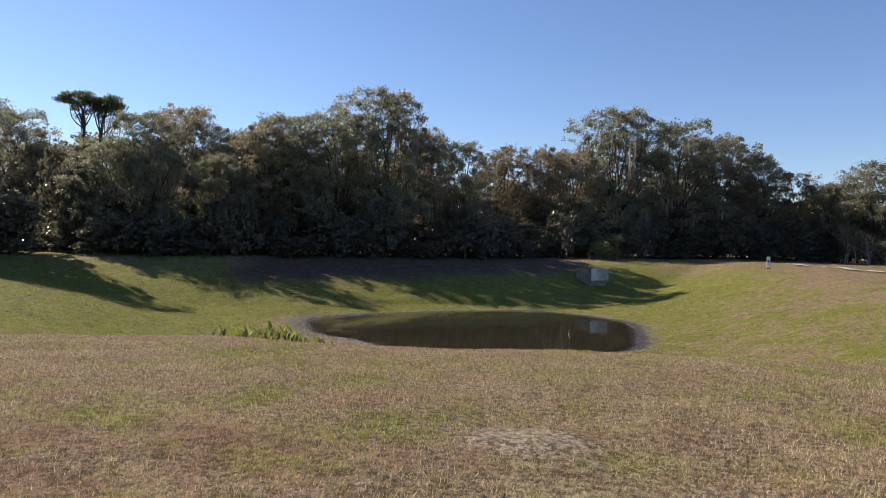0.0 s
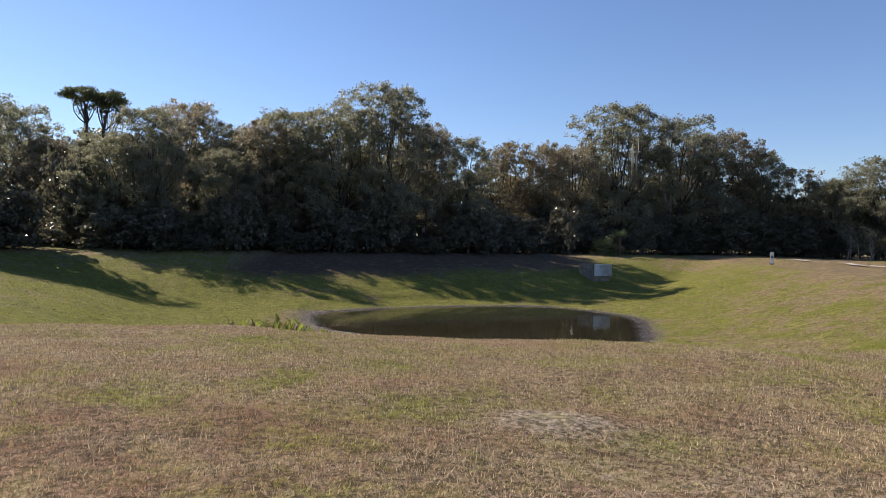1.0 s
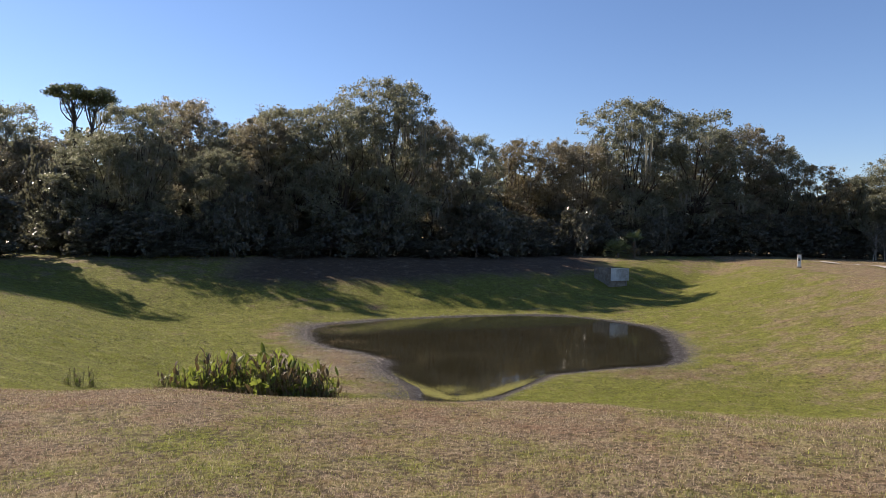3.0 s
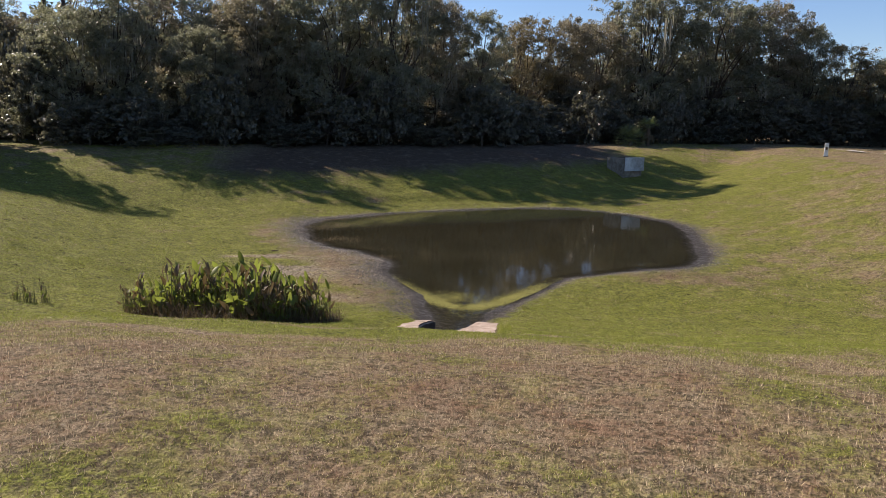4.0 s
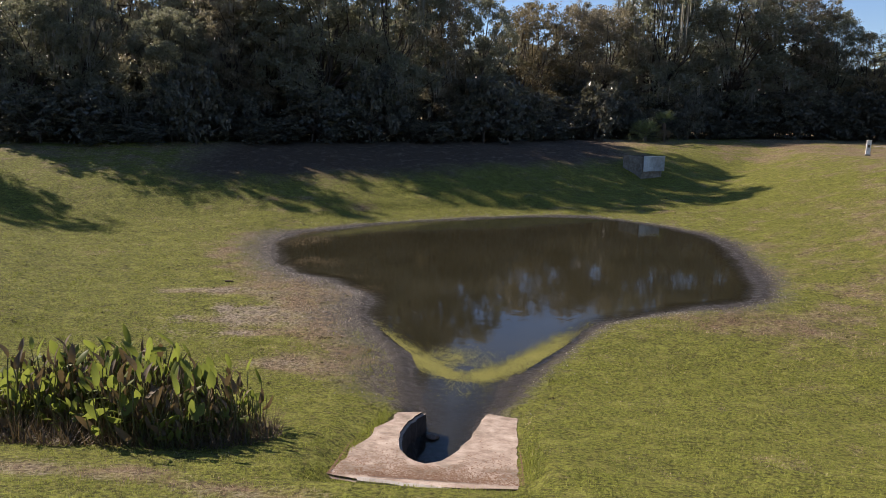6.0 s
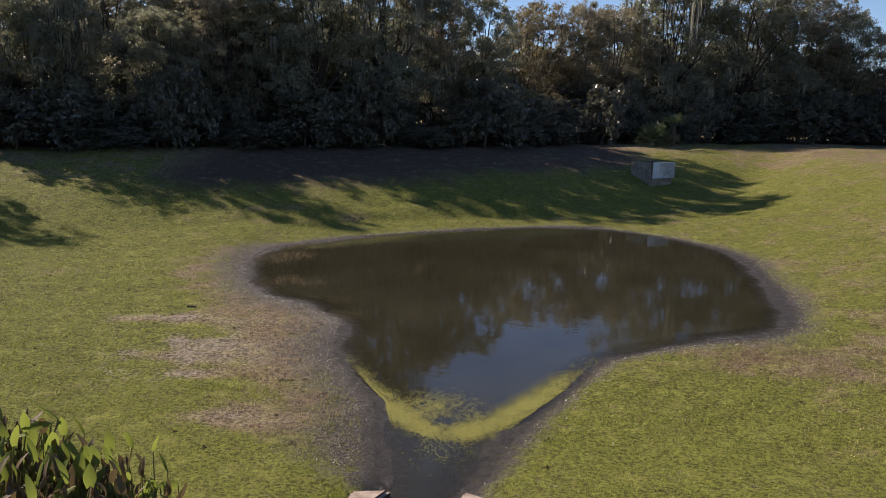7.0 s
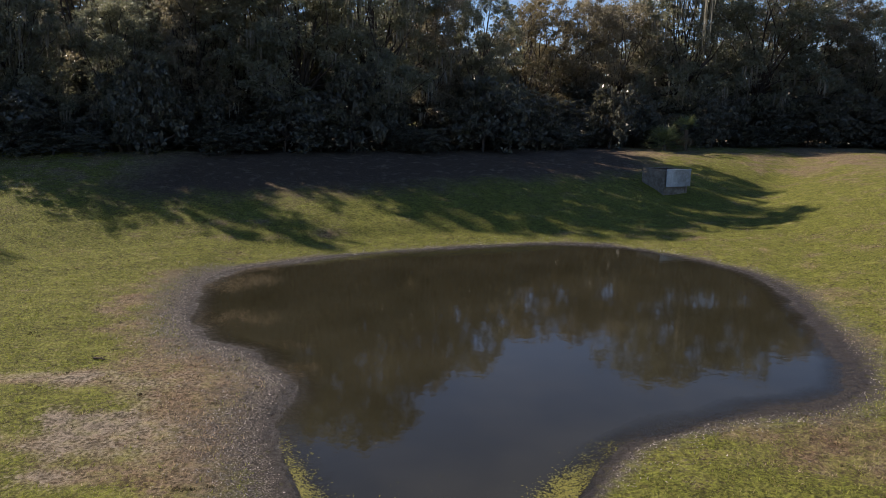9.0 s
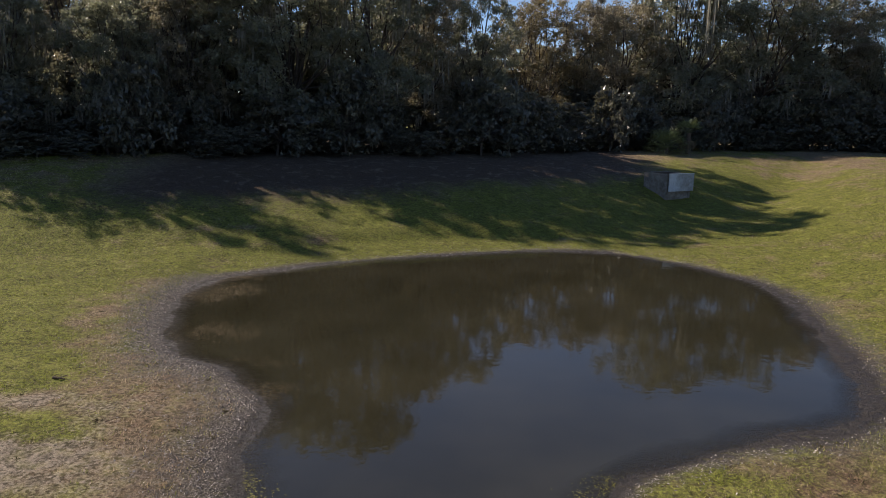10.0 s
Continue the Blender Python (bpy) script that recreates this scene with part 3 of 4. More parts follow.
OAK_FAR = crown_tree("oak_tree", "dark evergreen oak deep in the wood", OAK_H, OAK_R, 0.8, 6500, 26, 0.46, 0.38, M_LEAF, twigs=0)
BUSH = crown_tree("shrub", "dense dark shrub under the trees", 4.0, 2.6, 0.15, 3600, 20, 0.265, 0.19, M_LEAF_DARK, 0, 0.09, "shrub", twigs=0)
for ob in (*OAK, BROWN, OAK_FAR):
    tagged(ob, group="trees of the wood's edge")
tagged(BUSH, group="shrubs under the trees")

# x, y, height, crown radius, kind
ROW = [(-47.5, 47.5, 13.5, 5.5, 1), (-41.4, 53.3, 13.4, 4.0, 0), (-44.6, 50.3, 13.2, 4.8, 2), (-42.6, 49.6, 11.6, 4.6, 3), (-47.0, 68.6, 14.3, 5.4, 3), (-41.4, 66.5, 10.6, 4.6, 1), (-32.7, 59.8, 10.2, 4.3, 3), (-23.8, 64.2, 9.5, 3.3, 3),
       (-30.3, 62.3, 13.0, 4.4, 0), (-30.6, 71.6, 15.4, 5.4, 2), (-25.1, 70.3, 12.6, 5.4, 3), (-20.9, 67.8, 12.9, 4.2, 1), (-19.1, 70.6, 14.3, 6.0, 0),
       (-14.6, 70.5, 14.8, 6.2, 3), (-10.1, 74.7, 17.9, 6.3, 0), (-5.8, 78.8, 14.6, 4.4, 1), (-1.8, 80.5, 13.4, 3.9, 3), (2.2, 93.0, 13.8, 4.7, 4),
       (5.3, 96.4, 15.1, 5.8, 4), (9.1, 95.6, 15.0, 3.6, 1), (13.1, 99.7, 15.1, 6.4, 2), (19.5, 100.2, 21.0, 7.8, 0)]
ROW2 = [(28.8, 101.5, 19.7, 8.2, 3), (35.0, 104.0, 18.0, 7.0, 1), (40.5, 104.0, 15.2, 5.4, 3), (44.5, 99.5, 12.4, 5.0, 4), (48.5, 97.0, 10.8, 5.0, 3), (52.0, 94.0, 13.4, 6.0, 3), (57.0, 88.0, 14.5, 6.5, 0)]
used = set()
for i, (x, y, hh, rr, k) in enumerate(ROW + ROW2):
    src = BROWN if k == 4 else OAK[k]
    sc = (rr / 4.5, rr / 4.5, hh / 12.0) if k == 4 else (rr / OAK_R, rr / OAK_R, hh / OAK_H)
    if k not in used:
        used.add(k)
        plant_at(src, x, y, sc, i * 1.7)
    else:
        plant_copy(src, x, y, sc, i * 1.7)
# The wood goes on behind the first row.
for i in range(30):
    x = -52 + i * 3.9
    s = 13.0 + (i % 3) * 2.6 + (6.0 if x > 0 else 0.0) + (9.0 if x < -36 else 0.0)
    y = min(74.3 + 0.62 * x + 1.177 * s, 116 - 0.1 * x)
    k = i % 4
    hh = 10.0 + 1.6 * math.sin(i * 1.9) + (2.0 if 8 < i < 12 or 17 < i < 22 else 0.0)
    (plant_at if i == 0 else plant_copy)(OAK_FAR, x, y, (0.95, 0.95, hh / OAK_H), i * 2.3)
for i, (x, y) in enumerate(((-35.0, 73.0), (-39.0, 70.5), (-31.0, 77.0), (-27.0, 78.5))):
    plant_copy(OAK_FAR, x, y, (0.95, 0.95, 0.8), i * 1.3)
first = True
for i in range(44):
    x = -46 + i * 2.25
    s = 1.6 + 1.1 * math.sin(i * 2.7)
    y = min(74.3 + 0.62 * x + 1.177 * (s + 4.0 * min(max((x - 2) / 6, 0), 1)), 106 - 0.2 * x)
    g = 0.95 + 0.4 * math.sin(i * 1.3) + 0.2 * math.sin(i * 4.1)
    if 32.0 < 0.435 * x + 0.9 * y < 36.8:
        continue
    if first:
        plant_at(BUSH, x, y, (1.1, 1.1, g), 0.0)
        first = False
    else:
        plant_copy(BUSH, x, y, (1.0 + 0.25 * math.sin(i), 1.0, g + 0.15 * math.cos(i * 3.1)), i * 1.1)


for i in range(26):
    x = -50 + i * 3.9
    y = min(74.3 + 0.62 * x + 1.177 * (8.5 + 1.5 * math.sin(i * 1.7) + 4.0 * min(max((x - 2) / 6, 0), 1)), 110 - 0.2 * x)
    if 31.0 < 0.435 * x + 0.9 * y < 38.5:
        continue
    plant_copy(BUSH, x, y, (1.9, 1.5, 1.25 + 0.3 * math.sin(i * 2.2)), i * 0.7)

for i in range(9):
    x = -58 + i * 2.9
    y = 74.3 + 0.62 * x + 1.177 * 17.5
    plant_copy(BUSH, x, y, (1.9, 1.5, 1.4 + 0.3 * math.sin(i * 2.2)), i * 0.9)

# Tall thicket added only to keep the sun off the next tree's flank.
plant_copy(BUSH, -35.3, 59.4, (1.1, 1.1, 2.2), 0.4)
for i, (x, y) in enumerate(((-36.2, 52.9), (-38.6, 54.1), (-39.0, 66.6), (-42.0, 67.6), (-44.6, 69.2), (-47.6, 70.6), (-50.6, 72.4))):
    plant_copy(BUSH, x, y, (1.25, 1.25, 1.15 + 0.2 * math.sin(i * 2.2)), i * 0.9)

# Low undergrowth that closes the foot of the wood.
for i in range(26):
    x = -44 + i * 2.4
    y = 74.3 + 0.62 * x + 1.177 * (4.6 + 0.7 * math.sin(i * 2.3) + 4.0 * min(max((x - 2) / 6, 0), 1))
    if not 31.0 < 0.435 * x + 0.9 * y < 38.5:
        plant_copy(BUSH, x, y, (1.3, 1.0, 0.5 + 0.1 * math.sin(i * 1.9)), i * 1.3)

for i in range(12):
    x, y = 24.0 + i * 3.0, 99.0 - 0.25 * i
    plant_copy(BUSH, x, y, (1.5, 1.3, 1.2 + 0.3 * math.sin(i * 2.2)), i * 0.8)

# A tall pine with two leaning stems and flat heads, behind the oaks.
def pine_tree(x, y, high):
    tree = thing("pine_tree", "tall two-stemmed pine with flat umbrella-like heads", "tree")
    wood, pts = [], []
    for sx, top, wide in ((-1.5, high + 0.2, 1.9), (1.5, high - 0.4, 1.7)):
        path = bent((sx * 0.1, 0, -0.3), (sx * 0.75, 0.4, top - 2.2), 9, 0.03)
        wood.append(tube(path, np.linspace(0.24, 0.11, 9), 7))
        for k in range(15):
            a = k * 2.4 + rng.uniform(-0.3, 0.3)
            r = wide * math.sqrt((k + 0.5) / 15)
            c = np.array([sx + r * math.cos(a), 0.4 + r * math.sin(a), top - 0.3 - 0.32 * r * r + 0.15 * rng.normal()])
            limb = bent(path[-1 - k % 3], c, 6, 0.14)
            wood.append(tube(limb, np.linspace(0.075, 0.02, 6), 5))
            for q in (c, c + rng.normal(size=3) * (0.35, 0.35, 0.15), limb[4]):
                n = 95
                pts.append(q + np.clip(rng.normal(size=(n, 3)), -1.5, 1.5) * (0.30, 0.30, 0.17))
        for k in range(5):
            c = path[4 + k % 4] + rng.normal(size=3) * (1.1, 1.1, 0.3)
            wood.append(tube(bent(path[3 + k % 4], c, 4), np.linspace(0.05, 0.012, 4), 5))
            pts.append(c + np.clip(rng.normal(size=(60, 3)), -1.5, 1.5) * (0.35, 0.35, 0.22))
    part("trunk", mesh_of("trunk", *merge(wood), M_BARK, True), tree, "two slim grey stems with curving limbs")
    part("crown", mesh_of("crown", *leaf_quads(np.concatenate(pts), 0.24, 0.09), M_PINE), tree)
    tree.location = (x, y, h1(x, y))
    return tree


pine_tree(-38.3, 67.0, 15.9)


def fan_palm(x, y, stem, fronds, size, label, dead=False):
    palm = thing("palm", label, "palm", "palms at the wood's edge")
    v, f = tube([(0, 0, -0.2), (0.05, 0.02, stem * 0.5), (0, 0.06, stem)], [0.2, 0.17, 0.2], 8)
    part("trunk", mesh_of("trunk", v, f, M_WOOD, True), palm, "short fibrous palm trunk")
    for k in range(fronds):
        a, up = k * 2.399, 1.25 - 1.5 * k / fronds
        if dead and k > fronds * 0.5:
            up = -1.1
        d = np.array([math.cos(a) * math.cos(up), math.sin(a) * math.cos(up), math.sin(up)])
        side = np.cross(d, (0, 0, 1))
        side /= np.linalg.norm(side)
        nrm = np.cross(side, d)
        o = np.array([0, 0.06, stem - 0.05])
        hub = o + d * size * 0.45
        vs, fs = [], []
        for j in range(13):
            b = (j - 6) / 6 * 1.25
            e = d * math.cos(b) + side * math.sin(b)
            w = np.cross(e, nrm) * 0.035
            tip = hub + e * size * (0.62 - 0.12 * abs(b)) - np.array([0, 0, 0.10 * size * (0.4 + abs(b))])
            m = hub + e * size * 0.33 + nrm * 0.02
            q = len(vs)
            vs += [hub, m + w, tip, m - w]
            fs.append((q, q + 1, q + 2, q + 3))
        s = nrm * 0.014
        q = len(vs)
        vs += [o + s, hub + s, hub - s, o - s]
        fs.append((q, q + 1, q + 2, q + 3))
        part("frond", mesh_of("frond", vs, fs, M_BROAD_DEAD if dead and k > fronds * 0.5 else M_PALM), palm)
    palm.location = (x, y, h1(x, y))
    palm.rotation_euler = (0, 0, 0.6)
    return palm


fan_palm(15.3, 86.0, 0.5, 28, 2.3, "low fan palm with pale green fronds catching the sun")
fan_palm(17.3, 86.6, 1.9, 20, 1.6, "fan palm with a skirt of dead tan fronds", True)


# ---------------------------------------------------------------- built things
def jittered(points, step, amount):
    out = []
    for (ax, ay), (bx, by) in zip(points, points[1:] + points[:1]):
        n = max(1, int(math.hypot(bx - ax, by - ay) / step))
        for k in range(n):
            u = k / n
            out.append((ax + (bx - ax) * u + random.uniform(-amount, amount), ay + (by - ay) * u + random.uniform(-amount, amount)))
    return out


def culvert():
    end = thing("culvert_end", "weathered concrete drain apron with an open slot running into the pond", "culvert")
    ring = jittered([(-2.55, 22.05), (-1.9, 21.85), (-0.9, 21.72), (0.2, 21.8), (0.34, 25.68), (-0.31, 25.98),
                     (-0.40, 25.4), (-0.50, 24.6), (-0.62, 24.0), (-0.83, 23.3), (-0.98, 22.9), (-1.15, 22.8), (-1.32, 22.88), (-1.52, 23.2),
                     (-1.66, 23.9), (-1.70, 24.7), (-1.56, 25.45), (-1.44, 25.88), (-2.05, 25.75), (-2.0, 25.2), (-2.28, 24.5), (-2.22, 24.0), (-2.45, 23.3), (-2.40, 22.8)], 0.16, 0.022)
    bm = bmesh.new()
    top = [bm.verts.new((x, y, 1.19 - 0.2 * (y - 21.9))) for x, y in ring]
    face = bm.faces.new(top)
    low = bmesh.ops.extrude_face_region(bm, geom=[face])
    bmesh.ops.translate(bm, vec=(0, 0, -0.75), verts=[v for v in low["geom"] if isinstance(v, bmesh.types.BMVert)])
    edge = [e for e in bm.edges if all(abs(v.co.z - (1.19 - 0.2 * (v.co.y - 21.9))) < 0.05 for v in e.verts)]
    bmesh.ops.bevel(bm, geom=edge, offset=0.05, segments=3, affect="EDGES")
    apron = part_bm("apron", bm, M_CONC, end, "pinkish weathered concrete apron with darker sides")
    # Steep faces take the darker concrete, the top keeps the pale one.
    apron.data.materials.append(M_CONC_SIDE)
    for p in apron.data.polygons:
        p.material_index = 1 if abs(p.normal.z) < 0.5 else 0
    bm = bmesh.new()
    bmesh.ops.create_icosphere(bm, subdivisions=2, radius=0.10)
    for v in bm.verts:
        v.co = Vector((v.co.x * 1.3, v.co.y, v.co.z * 0.6)) + Vector((random.uniform(-0.02, 0.02), random.uniform(-0.02, 0.02), random.uniform(-0.02, 0.02)))
        v.co += Vector((-1.28, 25.6, 0.02))
    part_bm("rubble", bm, M_CONC_GREY, end, "grey broken concrete lump in the slot")
    bm = bmesh.new()
    lip = jittered([(-2.0, 21.78), (-0.75, 21.62), (-0.75, 21.70), (-2.0, 21.87)], 0.15, 0.012)
    f = bm.faces.new([bm.verts.new((x, y, 1.18)) for x, y in lip])
    low = bmesh.ops.extrude_face_region(bm, geom=[f])
    bmesh.ops.translate(bm, vec=(0, 0, 0.075), verts=[v for v in low["geom"] if isinstance(v, bmesh.types.BMVert)])
    part_bm("lip", bm, M_PATH, end, "pale chipped upper edge")
    return end


culvert()


def box_bm(bm, size, at):
    m = Matrix.Translation(at) @ Matrix.Diagonal((*size, 1))
    return bmesh.ops.create_cube(bm, size=1.0, matrix=m)["verts"]


def one_box(name, size, at, material, parent, label="", bevel=0.02):
    bm = bmesh.new()
    box_bm(bm, size, at)
    bmesh.ops.bevel(bm, geom=bm.edges[:], offset=bevel, segments=2, affect="EDGES")
    return part_bm(name, bm, material, parent, label)


def outfall_box():
    """A concrete drain box in the far bank; local x runs along the bank, the front looks to -y."""
    w, z0, z1 = BOX_W, -0.6, BOX_H
    box = thing("outfall_box", "grey concrete drain box with pale panel, set in the bank", "drain box")
    t, hh, mid = 0.16, z1 - z0, (z0 + z1) / 2
    one_box("side_wall", (t, w, hh), (-w / 2 + t / 2, w / 2, mid), M_CONC_GREY, box, "stained brownish concrete wall")
    one_box("side_wall", (t, w, hh), (w / 2 - t / 2, w / 2, mid), M_CONC_GREY, box, "stained brownish concrete wall")
    one_box("back_wall", (w - 2 * t, t, hh), (0, w - t / 2, mid), M_CONC_GREY, box)
    one_box("front_wall", (w - 2 * t, t, hh * 0.72), (0, t / 2 + 0.05, z0 + hh * 0.36), M_CONC_GREY, box)
    one_box("panel", (w * 1.02, 0.05, BOX_H - 0.34), (0.03, -0.16, BOX_H / 2 + 0.18), M_PANEL, box, "pale grey smooth skimmer panel", 0.008)
    for sx in (-1, 1):
        one_box("bracket", (0.06, 0.2, 0.06), (sx * w * 0.38, -0.06, BOX_H - 0.08), M_WOOD, box, "rusty bracket", 0.006)
    one_box("panel_rim", (w * 1.03, 0.07, 0.04), (0.03, -0.16, BOX_H + 0.03), M_POST, box, "bright panel edge", 0.006)
    for k in range(6):
        one_box("grate_bar", (0.035, w - 2 * t, 0.05), ((k - 2.5) * w * 0.13, w / 2, BOX_H - 0.04), M_WOOD, box, "rusty grate bar", 0.006)
    box.matrix_world = Matrix.Translation(BOX_AT) @ Matrix.Rotation(math.atan2(0.53, 0.85), 4, "Z")
    return box


BOX_W, BOX_H = 2.1, 1.45
BOX_AT = (12.0, 67.4, 1.55)
outfall_box()


def marker_post(x, y):
    z = h1(x, y)
    post = thing("marker_post", "white square marker post with a dark plate in the grass", "post")
    one_box("shaft", (0.30, 0.22, 1.25), (0, 0, 0.5), M_POST, post, "white painted shaft", 0.015)
    one_box("cap", (0.34, 0.26, 0.05), (0, 0, 1.15), M_POST, post)
    one_box("plate", (0.16, 0.02, 0.22), (0, -0.12, 0.72), M_WOOD, post, "small dark plate", 0.004)
    one_box("footing", (0.42, 0.34, 0.16), (0, 0, 0.02), M_CONC_GREY, post, "concrete footing")
    post.location = (x, y, z)
    post.rotation_euler = (0, 0, -0.35)
    return post


marker_post(28.05, 68.0)


def pale_path():
    v = []
    for k in range(60):
        y = 42 + k * 0.64
        x = 33.6 + 0.06 * (y - 60) + 0.4 * math.sin(y * 0.12)
        for o in (-0.34, 0.0, 0.34):
            v.append((x + o, y, h1(x + o, y) + 0.11))
    f = [(k * 3 + j, k * 3 + j + 1, k * 3 + j + 4, k * 3 + j + 3) for k in range(59) for j in (0, 1)]
    tagged(new("path", mesh_of("path", v, f, M_PATH, True)), "pale sandy path along the bank top", "path", kind="structure")


pale_path()


# ---------------------------------------------------------------- marsh plants
def broad_leaf(length, width, material, lobed, curl):
    """A pointed leaf blade along +z, cupped, with a notch at its foot."""
    n = 7
    v, f = [], []
    for i in range(n):
        u = i / (n - 1)
        w = width * math.sin(math.pi * (0.12 + 0.86 * u) ** 0.95) ** 0.75 if i < n - 1 else 0.004
        z = length * u
        drop = -0.12 * length * (1 - u) if lobed and i == 0 else 0.0
        bend = curl * length * u * u
        v += [(-w, 0.35 * w + bend, z + drop), (0, bend, z), (w, 0.35 * w + bend, z + drop)]
    for i in range(n - 1):
        a = i * 3
        f += [(a, a + 1, a + 4, a + 3), (a + 1, a + 2, a + 5, a + 4)]
    return mesh_of("leaf", v, f, material, True)


LEAVES = [broad_leaf(0.22, 0.058, M_BROAD, True, 0.25), broad_leaf(0.18, 0.052, M_BROAD, True, -0.3), broad_leaf(0.22, 0.036, M_BROAD, False, 0.45), broad_leaf(0.20, 0.038, M_BROAD_DEAD, False, -0.6)]


def marsh_plant(stems, tall, dead, leafy=0.85, label="upright broad-leaved green marsh plant with some withered leaves"):
    p = thing("marsh_plant", label, "plant", "clump of marsh plants")
    for k in range(stems):
        a, lean = rng.uniform(0, 6.28), abs(rng.normal()) * 0.2 + 0.03
        l = tall * rng.uniform(0.2, 1.0)
        foot = np.array([rng.normal() * 0.10, rng.normal() * 0.10, -0.05])
        tip = foot + l * np.array([math.cos(a) * math.sin(lean), math.sin(a) * math.sin(lean), math.cos(lean)])
        v, f = tube(bent(foot, tip, 5, 0.04), np.linspace(0.011, 0.006, 5), 4)
        stem = part("stem", mesh_of("stem", v, f, M_STALK, True), p)
        if k % 5 == 0 and l > tall * 0.55:
            sv, sf = tube([tip, tip + (tip - foot) * 0.05, tip + (tip - foot) * 0.13], [0.010, 0.022, 0.006], 6)
            part("seed_spike", mesh_of("seed_spike", sv, sf, M_BROAD_DEAD, True), stem, "dark withered seed spike")
            continue
        for up in (1.0, 0.6):
            if rng.random() > leafy * up:
                continue
            which = 3 if rng.random() < dead else int(rng.integers(0, 3))
            leaf = part("leaf", LEAVES[which], stem, "withered brown leaf" if which == 3 else "")
            tilt = lean + rng.uniform(-0.5, 1.0) + (0.4 if up < 1 else 0.0)
            at = foot + (tip - foot) * up
            leaf.matrix_local = Matrix.Translation(at) @ Matrix.Rotation(a + 1.57 + (2.2 if up < 1 else 0.0), 4, "Z") @ Matrix.Rotation(-tilt, 4, "X") @ Matrix.Rotation(rng.uniform(-1.2, 1.2), 4, "Z")
    return p


PLANTS = [marsh_plant(18, 0.95, 0.2), marsh_plant(17, 0.86, 0.4), marsh_plant(17, 0.74, 0.2), marsh_plant(18, 0.90, 0.65), marsh_plant(18, 1.02, 0.25)]
TUFT = marsh_plant(22, 0.9, 0.4, 0.3, "thin stalky tuft of marsh plants, mostly leafless")
spots = []
while len(spots) < 72:
    u = rng.uniform(0, 1)
    x = -8.8 + 5.2 * u
    y = 23.0 + 0.35 * math.sin(u * 5.0) + rng.uniform(-0.55, 1.15)
    if all((x - a) ** 2 + (y - b) ** 2 > 0.045 for a, b in spots) and ((x + 6.4) / 2.4) ** 2 + ((y - 23.3) / 1.15) ** 2 < 1.0:
        spots.append((x, y))
for i, (x, y) in enumerate(spots):
    m = Matrix.Translation((x, y, h1(x, y))) @ Matrix.Rotation(i * 1.9, 4, "Z")
    s = (1.38 - 0.44 * ((x + 6.2) / 2.4) ** 2) * (0.92 + 0.24 * math.sin(i * 2.1))
    if i < len(PLANTS):
        PLANTS[i].matrix_world = m
        PLANTS[i].scale = (s, s, s)
    else:
        k = (3, 1, 3)[i % 3] if x > -6.0 else i % 5
        copy_thing_scaled(PLANTS[k], m, (s, s, s))
TUFT.matrix_world = Matrix.Translation((-11.1, 22.8, h1(-11.1, 22.8)))
TUFT.scale = (0.62, 0.62, 0.62)
for x, y, s in ((-10.8, 22.95, 0.68), (-11.4, 22.75, 0.5), (-3.85, 22.95, 0.55)):
    copy_thing_scaled(TUFT, Matrix.Translation((x, y, h1(x, y))) @ Matrix.Rotation(x * 3, 4, "Z"), (s, s, s))


def thatch():
    n = 5200
    u = rng.uniform(0, 2 * np.pi, n)
    k = np.sqrt(rng.uniform(0, 1, n))
    x, y = -6.2 + 2.7 * k * np.cos(u), 23.3 + 1.2 * k * np.sin(u)
    z = height(x, y)
    a, lean, l = rng.uniform(0, 2 * np.pi, n), rng.uniform(0.1, 1.4, n), rng.uniform(0.15, 0.6, n)
    foot = np.stack([x, y, z], 1)
    tip = foot + np.stack([np.cos(a) * np.sin(lean), np.sin(a) * np.sin(lean), np.cos(lean)], 1) * l[:, None]
    side = np.stack([-np.sin(a), np.cos(a), 0 * a], 1) * 0.008
    me = mesh_of("dead_stems", np.stack([foot - side, foot + side, tip], 1).reshape(-1, 3), np.arange(n * 3).reshape(n, 3), M_BROAD_DEAD)
    tagged(new("dead_stems", me), "tangle of dead brown stems among the marsh plants", "dead stems", kind="stuff")


thatch()


# ---------------------------------------------------------------- grass, litter, algae
def scatter(count, xlo, xhi, ylo, yhi, keep):
    x, y = rng.uniform(xlo, xhi, count), rng.uniform(ylo, yhi, count)
    z, d = height(x, y), sample(LAT_D, x, y)
    k = keep(x, y, z, d)
    return x[k], y[k], z[k], d[k]


def on_apron(x, y):
    return (x > -2.7) & (x < 0.45) & (y > 21.6) & (y < 26.3)


def grass(label, x, y, z, d, tall, wide, material):
    n = len(x)
    a, lean, b = rng.uniform(0, 2 * np.pi, n), rng.uniform(0.1, 1.1, n), rng.uniform(0, 2 * np.pi, n)
    l, w = tall * rng.uniform(0.5, 1.3, n), wide * rng.uniform(0.6, 1.3, n)
    foot = np.stack([x, y, z - 0.008], 1)
    side = np.stack([np.cos(b) * w, np.sin(b) * w, 0 * w], 1) / 2
    tip = foot + np.stack([np.cos(a) * np.sin(lean) * l, np.sin(a) * np.sin(lean) * l, np.cos(lean) * l], 1)
    me = mesh_of("grass", np.stack([foot - side, foot + side, tip], 1).reshape(-1, 3), np.arange(n * 3).reshape(n, 3), material)
    ways = cover(x, y, z, d)
    set_attr(me, "green", np.repeat(ways[0], 3))
    set_attr(me, "rust", np.repeat(ways[4], 3))
    set_attr(me, "duff", np.repeat(ways[5], 3))
    tagged(new("grass", me), label, "grass", kind="stuff")


